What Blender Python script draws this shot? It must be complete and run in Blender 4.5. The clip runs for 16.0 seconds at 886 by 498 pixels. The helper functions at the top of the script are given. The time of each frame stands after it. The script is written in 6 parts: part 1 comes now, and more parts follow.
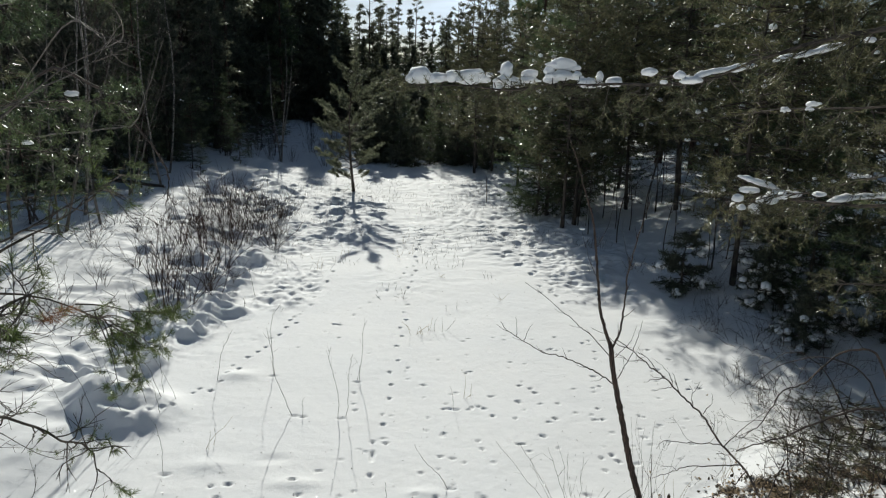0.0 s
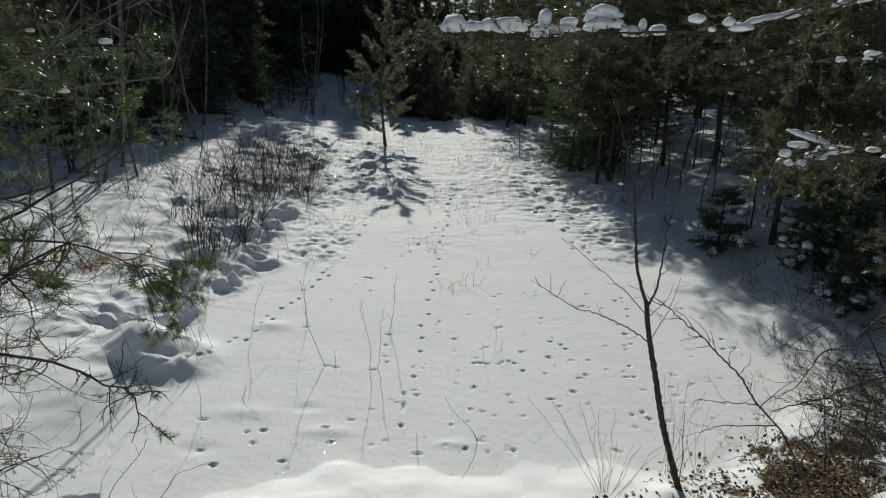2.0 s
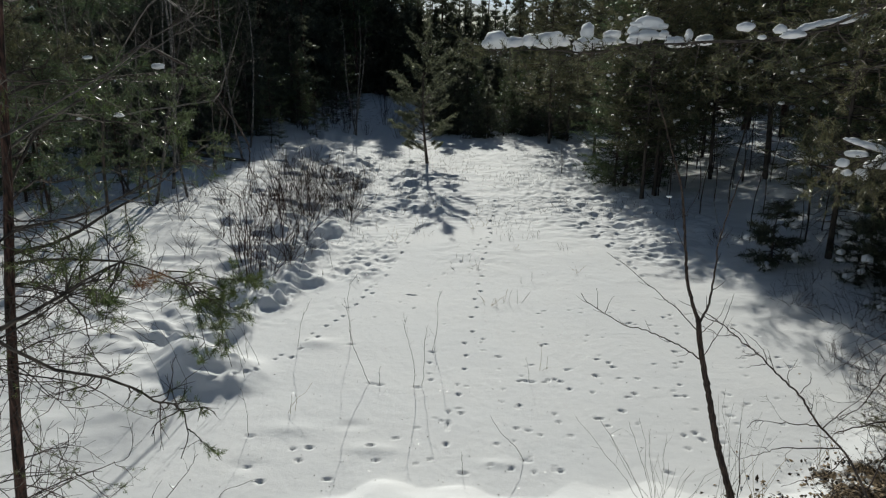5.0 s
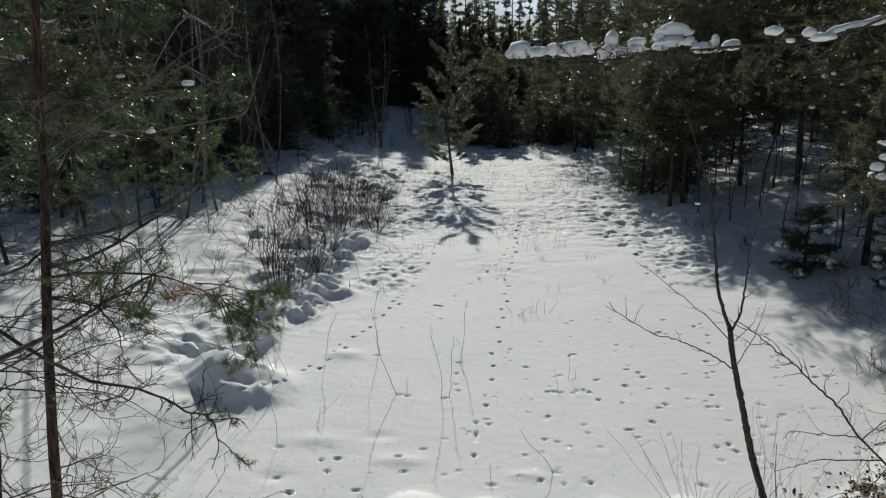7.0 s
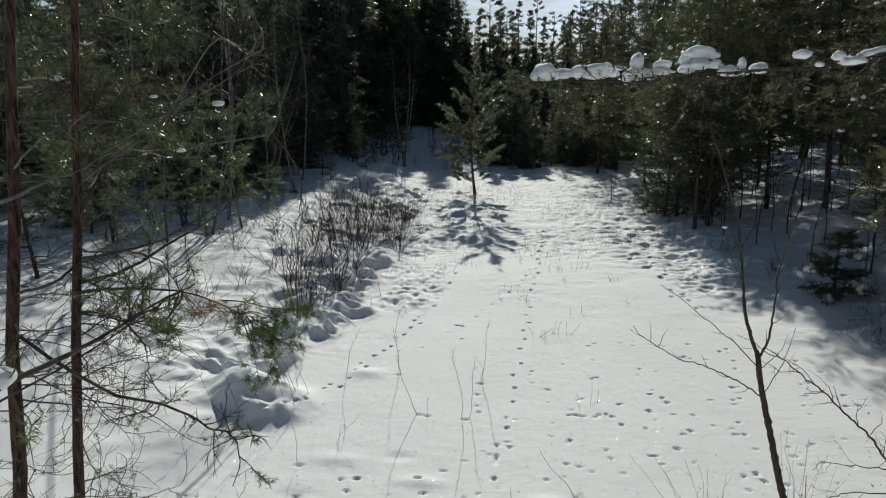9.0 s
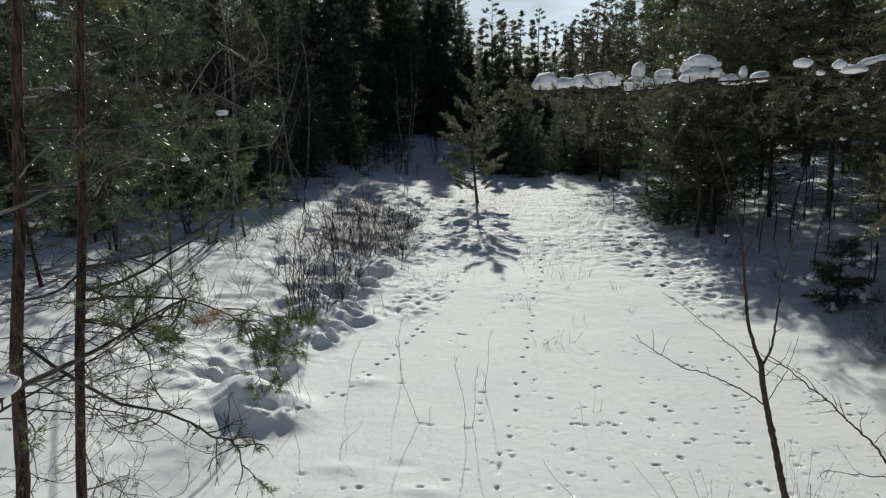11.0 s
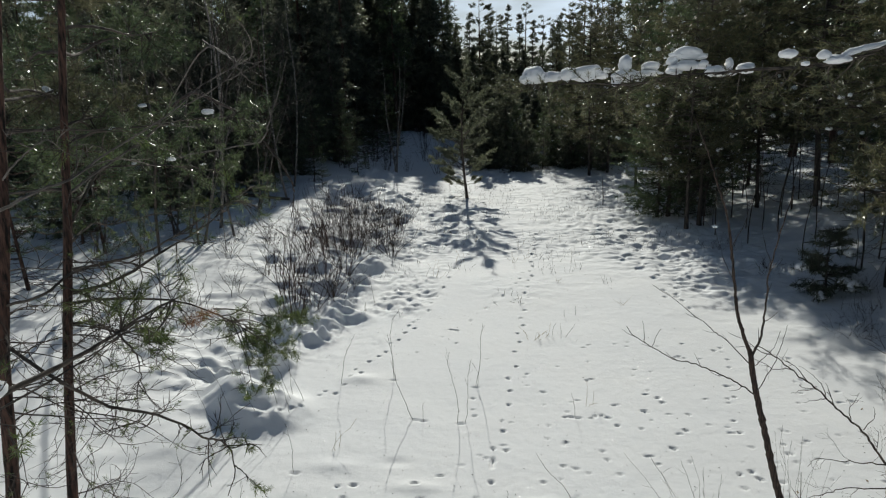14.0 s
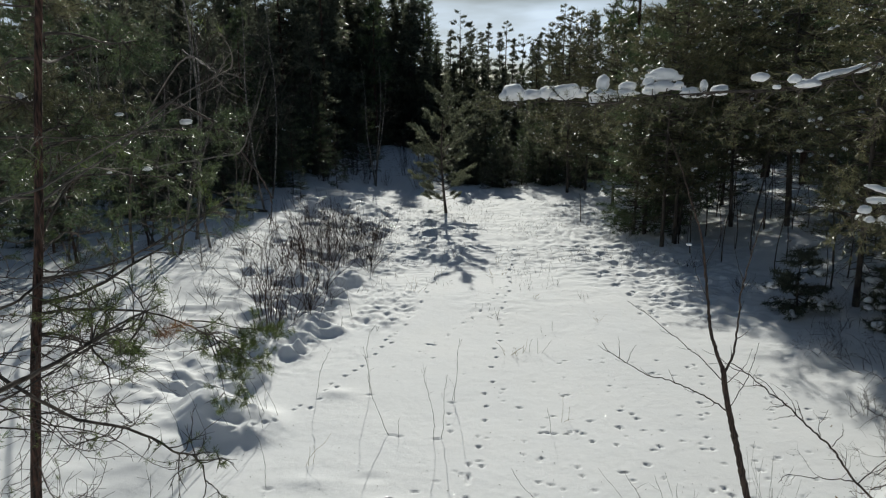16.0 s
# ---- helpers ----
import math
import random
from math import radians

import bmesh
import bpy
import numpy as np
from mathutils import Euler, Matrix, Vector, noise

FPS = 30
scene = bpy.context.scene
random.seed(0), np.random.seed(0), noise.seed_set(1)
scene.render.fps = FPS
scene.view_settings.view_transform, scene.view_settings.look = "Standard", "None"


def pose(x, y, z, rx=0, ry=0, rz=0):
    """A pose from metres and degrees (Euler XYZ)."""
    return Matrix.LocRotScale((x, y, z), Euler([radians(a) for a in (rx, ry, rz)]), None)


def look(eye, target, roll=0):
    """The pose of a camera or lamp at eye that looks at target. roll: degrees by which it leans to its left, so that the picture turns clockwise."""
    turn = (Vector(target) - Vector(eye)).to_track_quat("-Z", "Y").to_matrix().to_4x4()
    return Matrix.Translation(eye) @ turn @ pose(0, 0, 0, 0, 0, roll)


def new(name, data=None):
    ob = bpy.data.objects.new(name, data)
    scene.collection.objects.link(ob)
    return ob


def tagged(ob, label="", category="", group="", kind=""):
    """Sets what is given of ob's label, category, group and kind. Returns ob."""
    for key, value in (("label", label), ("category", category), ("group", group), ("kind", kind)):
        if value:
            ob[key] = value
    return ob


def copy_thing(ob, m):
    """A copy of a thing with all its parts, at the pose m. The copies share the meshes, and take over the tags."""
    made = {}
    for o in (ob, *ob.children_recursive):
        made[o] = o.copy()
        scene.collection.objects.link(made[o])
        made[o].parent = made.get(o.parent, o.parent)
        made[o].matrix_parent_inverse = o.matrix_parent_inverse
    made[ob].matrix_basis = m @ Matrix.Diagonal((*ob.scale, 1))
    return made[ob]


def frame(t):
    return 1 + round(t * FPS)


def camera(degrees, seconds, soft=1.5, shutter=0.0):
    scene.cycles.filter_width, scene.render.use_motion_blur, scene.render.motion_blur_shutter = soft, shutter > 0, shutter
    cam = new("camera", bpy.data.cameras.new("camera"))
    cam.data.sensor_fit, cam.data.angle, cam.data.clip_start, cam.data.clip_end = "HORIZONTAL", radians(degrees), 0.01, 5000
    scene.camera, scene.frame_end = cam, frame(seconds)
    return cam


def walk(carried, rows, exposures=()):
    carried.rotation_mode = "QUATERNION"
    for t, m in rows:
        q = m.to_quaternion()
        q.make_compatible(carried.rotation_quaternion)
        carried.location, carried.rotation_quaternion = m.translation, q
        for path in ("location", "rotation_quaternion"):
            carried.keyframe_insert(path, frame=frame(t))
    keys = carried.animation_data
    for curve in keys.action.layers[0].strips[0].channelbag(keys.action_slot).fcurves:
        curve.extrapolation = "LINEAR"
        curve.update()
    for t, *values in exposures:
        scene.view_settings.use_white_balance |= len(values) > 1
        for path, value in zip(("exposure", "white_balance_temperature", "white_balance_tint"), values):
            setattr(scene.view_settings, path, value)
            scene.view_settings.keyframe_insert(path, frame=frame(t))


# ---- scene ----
cam = camera(69.0, 16.0, soft=1.2)
METRES, EYE, TILT, LEAN, TURN = 8.0, 1.5, 0.0, 0.0, 0.0
PATH = [
    (0, (0.041, -0.068, 3.227), (0.2, 1.867, 2.75), 1.6),
    (0.5, (0.037, -0.037, 3.202), (0.192, 1.852, 2.563), 2.5),
    (1, (0.038, -0.028, 3.194), (0.184, 1.853, 2.529), 2.7),
    (1.5, (0.002, -0.004, 3.198), (0.116, 1.882, 2.545), 2.6),
    (2, (0.022, -0.021, 3.201), (0.089, 1.882, 2.589), 1.6),
    (2.5, (0.015, -0.014, 3.203), (0.05, 1.896, 2.61), 1.8),
    (3, (0.019, -0.011, 3.198), (0.039, 1.902, 2.613), 1.3),
    (3.5, (0.01, -0.002, 3.195), (0.007, 1.911, 2.612), 1.0),
    (4, (0.015, 0.006, 3.188), (-0.01, 1.921, 2.613), 0.5),
    (6.5, (0.005, -0.005, 3.185), (-0.12, 1.916, 2.644), -0.8),
    (7, (0.012, -0.001, 3.183), (-0.133, 1.922, 2.654), -1.3),
    (7.5, (0.012, 0.0, 3.178), (-0.147, 1.924, 2.659), -1.1),
    (8, (0.007, -0.008, 3.186), (-0.166, 1.919, 2.681), -1.1),
    (8.5, (-0.004, 0.0, 3.195), (-0.196, 1.931, 2.709), -1.1),
    (9, (0.0, -0.003, 3.191), (-0.211, 1.93, 2.721), -1.0),
    (11.5, (0.003, -0.013, 3.19), (-0.216, 1.925, 2.747), -1.1),
    (12, (0.009, -0.012, 3.188), (-0.193, 1.927, 2.74), -1.2),
    (12.5, (0.008, -0.002, 3.187), (-0.187, 1.937, 2.734), -1.2),
    (13, (0.001, -0.014, 3.194), (-0.194, 1.925, 2.742), -1.0),
    (13.5, (0.008, -0.007, 3.189), (-0.182, 1.931, 2.734), -1.4),
    (14, (0.008, -0.006, 3.19), (-0.183, 1.932, 2.733), -1.9),
    (14.5, (0.009, -0.002, 3.19), (-0.187, 1.936, 2.738), -1.2),
    (15, (0.009, -0.001, 3.18), (-0.163, 1.943, 2.741), -1.0),
    (15.5, (0.003, -0.004, 3.197), (-0.135, 1.944, 2.767), -0.9),
    (16, (0.011, -0.013, 3.189), (-0.113, 1.94, 2.775), -0.7),
]
walk(cam, [(t, look(eye, target, roll)) for t, eye, target, roll in PATH],
     [(0.0, 0.05, 6350, 4), (0.4, -0.1, 6350, 4), (1.0, -0.28, 6350, 4), (1.5, -0.38, 6350, 4), (4.0, -0.33, 6350, 4), (8.0, -0.35, 6350, 4), (9.0, -0.19, 6350, 4), (16.0, -0.18, 6350, 4)])

# ---- world, sun, exposure ----
SUN_AZ, SUN_EL = radians(-5.5), radians(26)   # azimuth from +y towards +x
sun_way = Vector((math.sin(SUN_AZ) * math.cos(SUN_EL), math.cos(SUN_AZ) * math.cos(SUN_EL), math.sin(SUN_EL)))
world = bpy.data.worlds.new("winter_sky")
scene.world = world
world.use_nodes = True
wn, wl = world.node_tree.nodes, world.node_tree.links
sky = wn.new("ShaderNodeTexSky")
sky.sky_type, sky.sun_disc = "NISHITA", False
sky.sun_elevation, sky.sun_rotation = SUN_EL, SUN_AZ
sky.air_density, sky.dust_density, sky.ozone_density = 1.0, 0.6, 3.0
wmap = wn.new("ShaderNodeTexCoord")
wscale = wn.new("ShaderNodeMapping")
wscale.inputs["Scale"].default_value = (1.6, 1.6, 7.0)
wcloud = wn.new("ShaderNodeTexNoise")
wcloud.inputs["Scale"].default_value, wcloud.inputs["Detail"].default_value = 1.7, 5.0
wramp = wn.new("ShaderNodeMapRange")
wramp.inputs[1].default_value, wramp.inputs[2].default_value = 0.52, 0.72
wmix = wn.new("ShaderNodeMix")
wmix.data_type = "RGBA"
wmix.inputs["B"].default_value = (24.0, 27.0, 31.5, 1)
wl.new(wmap.outputs["Generated"], wscale.inputs["Vector"])
wl.new(wscale.outputs["Vector"], wcloud.inputs["Vector"])
# thin cloud and haze lie low, the blue opens overhead
wsep = wn.new("ShaderNodeSeparateXYZ")
wl.new(wmap.outputs["Generated"], wsep.inputs[0])
wlow = wn.new("ShaderNodeMapRange")
wlow.inputs[1].default_value, wlow.inputs[2].default_value = 0.05, 0.34
wlow.inputs[3].default_value, wlow.inputs[4].default_value = 0.2, -0.08
wl.new(wsep.outputs[2], wlow.inputs[0])
wadd = wn.new("ShaderNodeMath")
wl.new(wcloud.outputs[0], wadd.inputs[0])
wl.new(wlow.outputs[0], wadd.inputs[1])
wl.new(wadd.outputs[0], wramp.inputs[0])
wl.new(wramp.outputs[0], wmix.inputs["Factor"])
wl.new(sky.outputs[0], wmix.inputs["A"])
wl.new(wmix.outputs["Result"], wn["Background"].inputs[0])
wn["Background"].inputs[1].default_value = 0.034

sun = new("sun", bpy.data.lights.new("sun", "SUN"))
sun.data.energy, sun.data.angle, sun.data.color = 5.0, radians(0.55), (1.0, 0.945, 0.86)
sun.matrix_world = look(tuple(sun_way * 60), (0, 0, 0))

# ---- materials ----


def material(name, colours, scale, rough, bump=0.3, bump_scale=None, detail=6.0, through_light=0.0, island=0.0, stretch=(1, 1, 1), spec=0.3, low=0.35, high=0.65):
    """A surface between two colours by noise, with relief; through_light lets that share of the light pass, as leaves do."""
    m = bpy.data.materials.new(name)
    m.use_nodes = True
    n, l = m.node_tree.nodes, m.node_tree.links
    bsdf = n["Principled BSDF"]
    co = n.new("ShaderNodeTexCoord")
    mp = n.new("ShaderNodeMapping")
    mp.inputs["Scale"].default_value = stretch
    l.new(co.outputs["Object"], mp.inputs["Vector"])
    tex = n.new("ShaderNodeTexNoise")
    tex.inputs["Scale"].default_value, tex.inputs["Detail"].default_value = scale, detail
    l.new(mp.outputs["Vector"], tex.inputs["Vector"])
    rng = n.new("ShaderNodeMapRange")
    rng.inputs[1].default_value, rng.inputs[2].default_value = low, high
    fac = tex.outputs[0]
    if island:
        geo = n.new("ShaderNodeNewGeometry")
        add = n.new("ShaderNodeMath")
        add.operation = "MULTIPLY_ADD"
        l.new(geo.outputs["Random Per Island"], add.inputs[0])
        add.inputs[1].default_value = island
        l.new(tex.outputs[0], add.inputs[2])
        sub = n.new("ShaderNodeMath")
        sub.operation = "SUBTRACT"
        l.new(add.outputs[0], sub.inputs[0])
        sub.inputs[1].default_value = island / 2
        fac = sub.outputs[0]
    l.new(fac, rng.inputs[0])
    mix = n.new("ShaderNodeMix")
    mix.data_type = "RGBA"
    mix.inputs["A"].default_value, mix.inputs["B"].default_value = (*colours[0], 1), (*colours[1], 1)
    l.new(rng.outputs[0], mix.inputs["Factor"])
    l.new(mix.outputs["Result"], bsdf.inputs["Base Color"])
    bsdf.inputs["Roughness"].default_value = rough
    bsdf.inputs["Specular IOR Level"].default_value = spec
    if bump:
        fine = n.new("ShaderNodeTexNoise")
        fine.inputs["Scale"].default_value, fine.inputs["Detail"].default_value = bump_scale or scale * 4, 5.0
        l.new(mp.outputs["Vector"], fine.inputs["Vector"])
        bm = n.new("ShaderNodeBump")
        bm.inputs["Strength"].default_value, bm.inputs["Distance"].default_value = bump, 0.01
        l.new(fine.outputs[0], bm.inputs["Height"])
        l.new(bm.outputs["Normal"], bsdf.inputs["Normal"])
    if through_light:
        tr = n.new("ShaderNodeBsdfTranslucent")
        l.new(mix.outputs["Result"], tr.inputs[0])
        ms = n.new("ShaderNodeMixShader")
        ms.inputs[0].default_value = through_light
        l.new(bsdf.outputs[0], ms.inputs[1])
        l.new(tr.outputs[0], ms.inputs[2])
        l.new(ms.outputs[0], n["Material Output"].inputs[0])
    return m


def snow_material(name, litter=False):
    m = bpy.data.materials.new(name)
    m.use_nodes = True
    n, l = m.node_tree.nodes, m.node_tree.links
    bsdf = n["Principled BSDF"]
    co = n.new("ShaderNodeTexCoord")
    big = n.new("ShaderNodeTexNoise")
    big.inputs["Scale"].default_value, big.inputs["Detail"].default_value = 0.8, 6.0
    l.new(co.outputs["Object"], big.inputs["Vector"])
    tint = n.new("ShaderNodeMix")
    tint.data_type = "RGBA"
    tint.inputs["A"].default_value, tint.inputs["B"].default_value = (0.78, 0.80, 0.83, 1), (0.88, 0.88, 0.88, 1)
    l.new(big.outputs[0], tint.inputs["Factor"])
    colour = tint.outputs["Result"]
    # fine grain and soft wind crust
    grain = n.new("ShaderNodeTexNoise")
    grain.inputs["Scale"].default_value, grain.inputs["Detail"].default_value = 120.0, 4.0
    crust = n.new("ShaderNodeTexNoise")
    crust.inputs["Scale"].default_value, crust.inputs["Detail"].default_value = 9.0, 5.0
    l.new(co.outputs["Object"], grain.inputs["Vector"])
    l.new(co.outputs["Object"], crust.inputs["Vector"])
    b1 = n.new("ShaderNodeBump")
    b1.inputs["Strength"].default_value, b1.inputs["Distance"].default_value = 0.35, 0.02
    l.new(crust.outputs[0], b1.inputs["Height"])
    b2 = n.new("ShaderNodeBump")
    b2.inputs["Strength"].default_value, b2.inputs["Distance"].default_value = 0.5, 0.003
    l.new(grain.outputs[0], b2.inputs["Height"])
    l.new(b1.outputs["Normal"], b2.inputs["Normal"])
    l.new(b2.outputs["Normal"], bsdf.inputs["Normal"])
    rough = 0.8
    bsdf.inputs["Roughness"].default_value = rough
    bsdf.inputs["Specular IOR Level"].default_value = 0.12
    if litter:
        # needles, twigs and dead leaves blown over the snow beside the trees
        fine = n.new("ShaderNodeTexNoise")
        fine.inputs["Scale"].default_value, fine.inputs["Detail"].default_value = 5.0, 8.0
        l.new(co.outputs["Object"], fine.inputs["Vector"])
        att = n.new("ShaderNodeAttribute")
        att.attribute_name = "litter"
        add = n.new("ShaderNodeMath")
        l.new(att.outputs["Fac"], add.inputs[0])
        l.new(fine.outputs[0], add.inputs[1])
        rng = n.new("ShaderNodeMapRange")
        rng.inputs[1].default_value, rng.inputs[2].default_value = 0.98, 1.12
        l.new(add.outputs[0], rng.inputs[0])
        brown = n.new("ShaderNodeTexNoise")
        brown.inputs["Scale"].default_value, brown.inputs["Detail"].default_value = 40.0, 4.0
        l.new(co.outputs["Object"], brown.inputs["Vector"])
        bm = n.new("ShaderNodeMix")
        bm.data_type = "RGBA"
        bm.inputs["A"].default_value, bm.inputs["B"].default_value = (0.045, 0.034, 0.021, 1), (0.19, 0.14, 0.085, 1)
        l.new(brown.outputs[0], bm.inputs["Factor"])
        lay = n.new("ShaderNodeMix")
        lay.data_type = "RGBA"
        l.new(rng.outputs[0], lay.inputs["Factor"])
        l.new(colour, lay.inputs["A"])
        l.new(bm.outputs["Result"], lay.inputs["B"])
        colour = lay.outputs["Result"]
    l.new(colour, bsdf.inputs["Base Color"])
    if litter:
        # ice crystals that lie at all angles; a few of them mirror the sun
        cells = n.new("ShaderNodeTexVoronoi")
        cells.inputs["Scale"].default_value = 520.0
        l.new(co.outputs["Object"], cells.inputs["Vector"])
        rgb = n.new("ShaderNodeSeparateColor")
        l.new(cells.outputs["Color"], rgb.inputs[0])
        few = n.new("ShaderNodeMath")
        few.operation = "GREATER_THAN"
        few.inputs[1].default_value = 0.972
        l.new(rgb.outputs[0], few.inputs[0])
        lean = n.new("ShaderNodeCombineXYZ")
        lean.inputs[2].default_value = 1.0
        for k in (1, 2):
            off = n.new("ShaderNodeMath")
            off.operation = "MULTIPLY_ADD"
            off.inputs[1].default_value, off.inputs[2].default_value = 0.76, -0.38
            l.new(rgb.outputs[k], off.inputs[0])
            l.new(off.outputs[0], lean.inputs[k - 1])
        unit_n = n.new("ShaderNodeVectorMath")
        unit_n.operation = "NORMALIZE"
        l.new(lean.outputs[0], unit_n.inputs[0])
        ice = n.new("ShaderNodeBsdfGlossy")
        ice.inputs["Roughness"].default_value = 0.17
        l.new(unit_n.outputs[0], ice.inputs["Normal"])
        share = n.new("ShaderNodeMath")
        share.operation = "MULTIPLY"
        share.inputs[1].default_value = 0.13
        l.new(few.outputs[0], share.inputs[0])
        ms = n.new("ShaderNodeMixShader")
        l.new(share.outputs[0], ms.inputs[0])
        l.new(bsdf.outputs[0], ms.inputs[1])
        l.new(ice.outputs[0], ms.inputs[2])
        l.new(ms.outputs[0], n["Material Output"].inputs[0])
    return m


SNOW = snow_material("snow_cover", litter=True)
SNOW_LUMP = snow_material("snow_on_branches")
BARK_PINE = material("pine_bark", ((0.01, 0.008, 0.007), (0.11, 0.06, 0.045)), 70, 0.9, 1.0, 110, stretch=(1, 1, 0.18), low=0.38, high=0.64)
BARK_YOUNG = material("young_bark", ((0.016, 0.012, 0.011), (0.085, 0.058, 0.046)), 110, 0.85, 1.0, 150, stretch=(1, 1, 0.14), low=0.36, high=0.66)
BARK_DARK = material("dark_bark", ((0.03, 0.026, 0.023), (0.11, 0.09, 0.075)), 12, 0.9, 0.8, 45, stretch=(1, 1, 0.35))
BARK_BIRCH = material("birch_bark", ((0.05, 0.044, 0.04), (0.24, 0.22, 0.2)), 9, 0.8, 0.4, 30, stretch=(1, 1, 2.2), low=0.38, high=0.56)
TWIG = material("bare_twig", ((0.024, 0.019, 0.017), (0.085, 0.063, 0.052)), 10, 0.75, 0.3)
TWIG_GREY = material("grey_twig", ((0.07, 0.06, 0.054), (0.19, 0.165, 0.145)), 10, 0.8, 0.3)
TWIG_RED = material("reddish_twig", ((0.026, 0.017, 0.015), (0.085, 0.05, 0.042)), 10, 0.7, 0.3)
NEEDLE = material("pine_needles", ((0.038, 0.066, 0.032), (0.118, 0.148, 0.068)), 1.6, 0.32, 0, through_light=0.38, island=0.5, spec=0.5)
# paler pine needles for the lone young pine, its sunlight put into the colour
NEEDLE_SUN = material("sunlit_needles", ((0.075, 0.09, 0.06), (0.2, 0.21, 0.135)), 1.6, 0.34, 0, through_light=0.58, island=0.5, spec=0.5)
NEEDLE_OLIVE = material("olive_needles", ((0.058, 0.07, 0.036), (0.16, 0.15, 0.08)), 1.2, 0.34, 0, through_light=0.4, island=0.5, spec=0.5)
NEEDLE_DARK = material("spruce_needles", ((0.07, 0.084, 0.06), (0.155, 0.16, 0.11)), 1.0, 0.45, 0, through_light=0.52, island=0.4, spec=0.4)
NEEDLE_BRIGHT = material("fresh_needles", ((0.065, 0.105, 0.022), (0.15, 0.18, 0.055)), 3.0, 0.38, 0, through_light=0.35, island=0.5, spec=0.5)
NEEDLE_DEAD = material("dead_needles", ((0.16, 0.07, 0.03), (0.3, 0.15, 0.06)), 3.0, 0.6, 0, through_light=0.3, island=0.5)
STRAW = material("dry_grass", ((0.2, 0.15, 0.09), (0.42, 0.33, 0.2)), 8, 0.7, 0, through_light=0.2, island=0.4)
LEAF = material("dead_leaves", ((0.04, 0.028, 0.017), (0.36, 0.27, 0.165)), 6, 0.6, 0.2, through_light=0.25, island=1.1)

# ---- mesh helpers ----


class Geo:
    """Collects triangles and quads and makes one mesh of them."""

    def __init__(self):
        self.v, self.tri, self.quad, self.count = [], [], [], 0

    def add(self, verts, tris=None, quads=None):
        verts = np.asarray(verts, float).reshape(-1, 3)
        if tris is not None and len(tris):
            self.tri.append(np.asarray(tris, int).reshape(-1, 3) + self.count)
        if quads is not None and len(quads):
            self.quad.append(np.asarray(quads, int).reshape(-1, 4) + self.count)
        self.v.append(verts)
        self.count += len(verts)

    def tube(self, path, radii, sides=6):
        path, radii = np.asarray(path, float), np.asarray(radii, float)
        k = len(path)
        way = np.gradient(path, axis=0)
        way /= np.linalg.norm(way, axis=1, keepdims=True) + 1e-9
        ref = np.array([0.0, 0.0, 1.0]) if abs(way[:, 2].mean()) < 0.8 else np.array([1.0, 0.0, 0.0])
        a = np.cross(way, ref)
        a /= np.linalg.norm(a, axis=1, keepdims=True) + 1e-9
        b = np.cross(way, a)
        ang = np.arange(sides) * 2 * np.pi / sides
        ring = a[:, None] * np.cos(ang)[None, :, None] + b[:, None] * np.sin(ang)[None, :, None]
        verts = path[:, None] + ring * radii[:, None, None]
        i, j = np.meshgrid(np.arange(k - 1), np.arange(sides), indexing="ij")
        jn = (j + 1) % sides
        quads = np.stack([i * sides + j, i * sides + jn, (i + 1) * sides + jn, (i + 1) * sides + j], -1)
        cap = [[(k - 1) * sides, (k - 1) * sides + q, (k - 1) * sides + q + 1] for q in range(1, sides - 1)]
        self.add(verts, cap, quads)

    def sticks(self, a, b, r0, r1):
        """Many thin three-sided twigs at once."""
        a, b = np.asarray(a, float), np.asarray(b, float)
        if not len(a):
            return
        way = b - a
        way /= np.linalg.norm(way, axis=1, keepdims=True) + 1e-9
        p = np.cross(way, [0.31, 0.52, 0.79])
        p /= np.linalg.norm(p, axis=1, keepdims=True) + 1e-9
        q = np.cross(way, p)
        ang = np.arange(3) * 2 * np.pi / 3
        ring = p[:, None] * np.cos(ang)[None, :, None] + q[:, None] * np.sin(ang)[None, :, None]
        r0, r1 = np.broadcast_to(r0, len(a)), np.broadcast_to(r1, len(a))
        verts = np.concatenate([a[:, None] + ring * r0[:, None, None], b[:, None] + ring * r1[:, None, None]], 1)
        base = np.arange(len(a))[:, None, None] * 6
        quads = np.array([[0, 1, 4, 3], [1, 2, 5, 4], [2, 0, 3, 5]])[None] + base
        self.add(verts, None, quads)

    def tufts(self, centres, axes, rng, needles, length, width, forward=0.6, simple=False):
        """Needle bundles: thin pointed blades that spread round an axis."""
        centres, axes = np.asarray(centres, float), np.asarray(axes, float)
        n = len(centres)
        if not n:
            return
        d = rng.normal(size=(n, needles, 3))
        d /= np.linalg.norm(d, axis=2, keepdims=True)
        d = d + axes[:, None] * forward
        d /= np.linalg.norm(d, axis=2, keepdims=True) + 1e-9
        side = np.cross(d, rng.normal(size=d.shape))
        side /= np.linalg.norm(side, axis=2, keepdims=True) + 1e-9
        size = length * rng.uniform(0.7, 1.2, (n, needles, 1))
        start = centres[:, None] + axes[:, None] * rng.uniform(-0.7, 0.35, (n, needles, 1)) * length
        if simple:
            verts = np.stack([start + side * width / 2, start + d * size, start - side * width / 2], 2).reshape(-1, 3)
            self.add(verts, np.arange(n * needles * 3).reshape(-1, 3))
            return
        mid = start + d * size * 0.45
        verts = np.stack([start, mid + side * width / 2, start + d * size, mid - side * width / 2], 2).reshape(-1, 3)
        quads = np.arange(n * needles * 4).reshape(-1, 4)
        self.add(verts, None, quads)

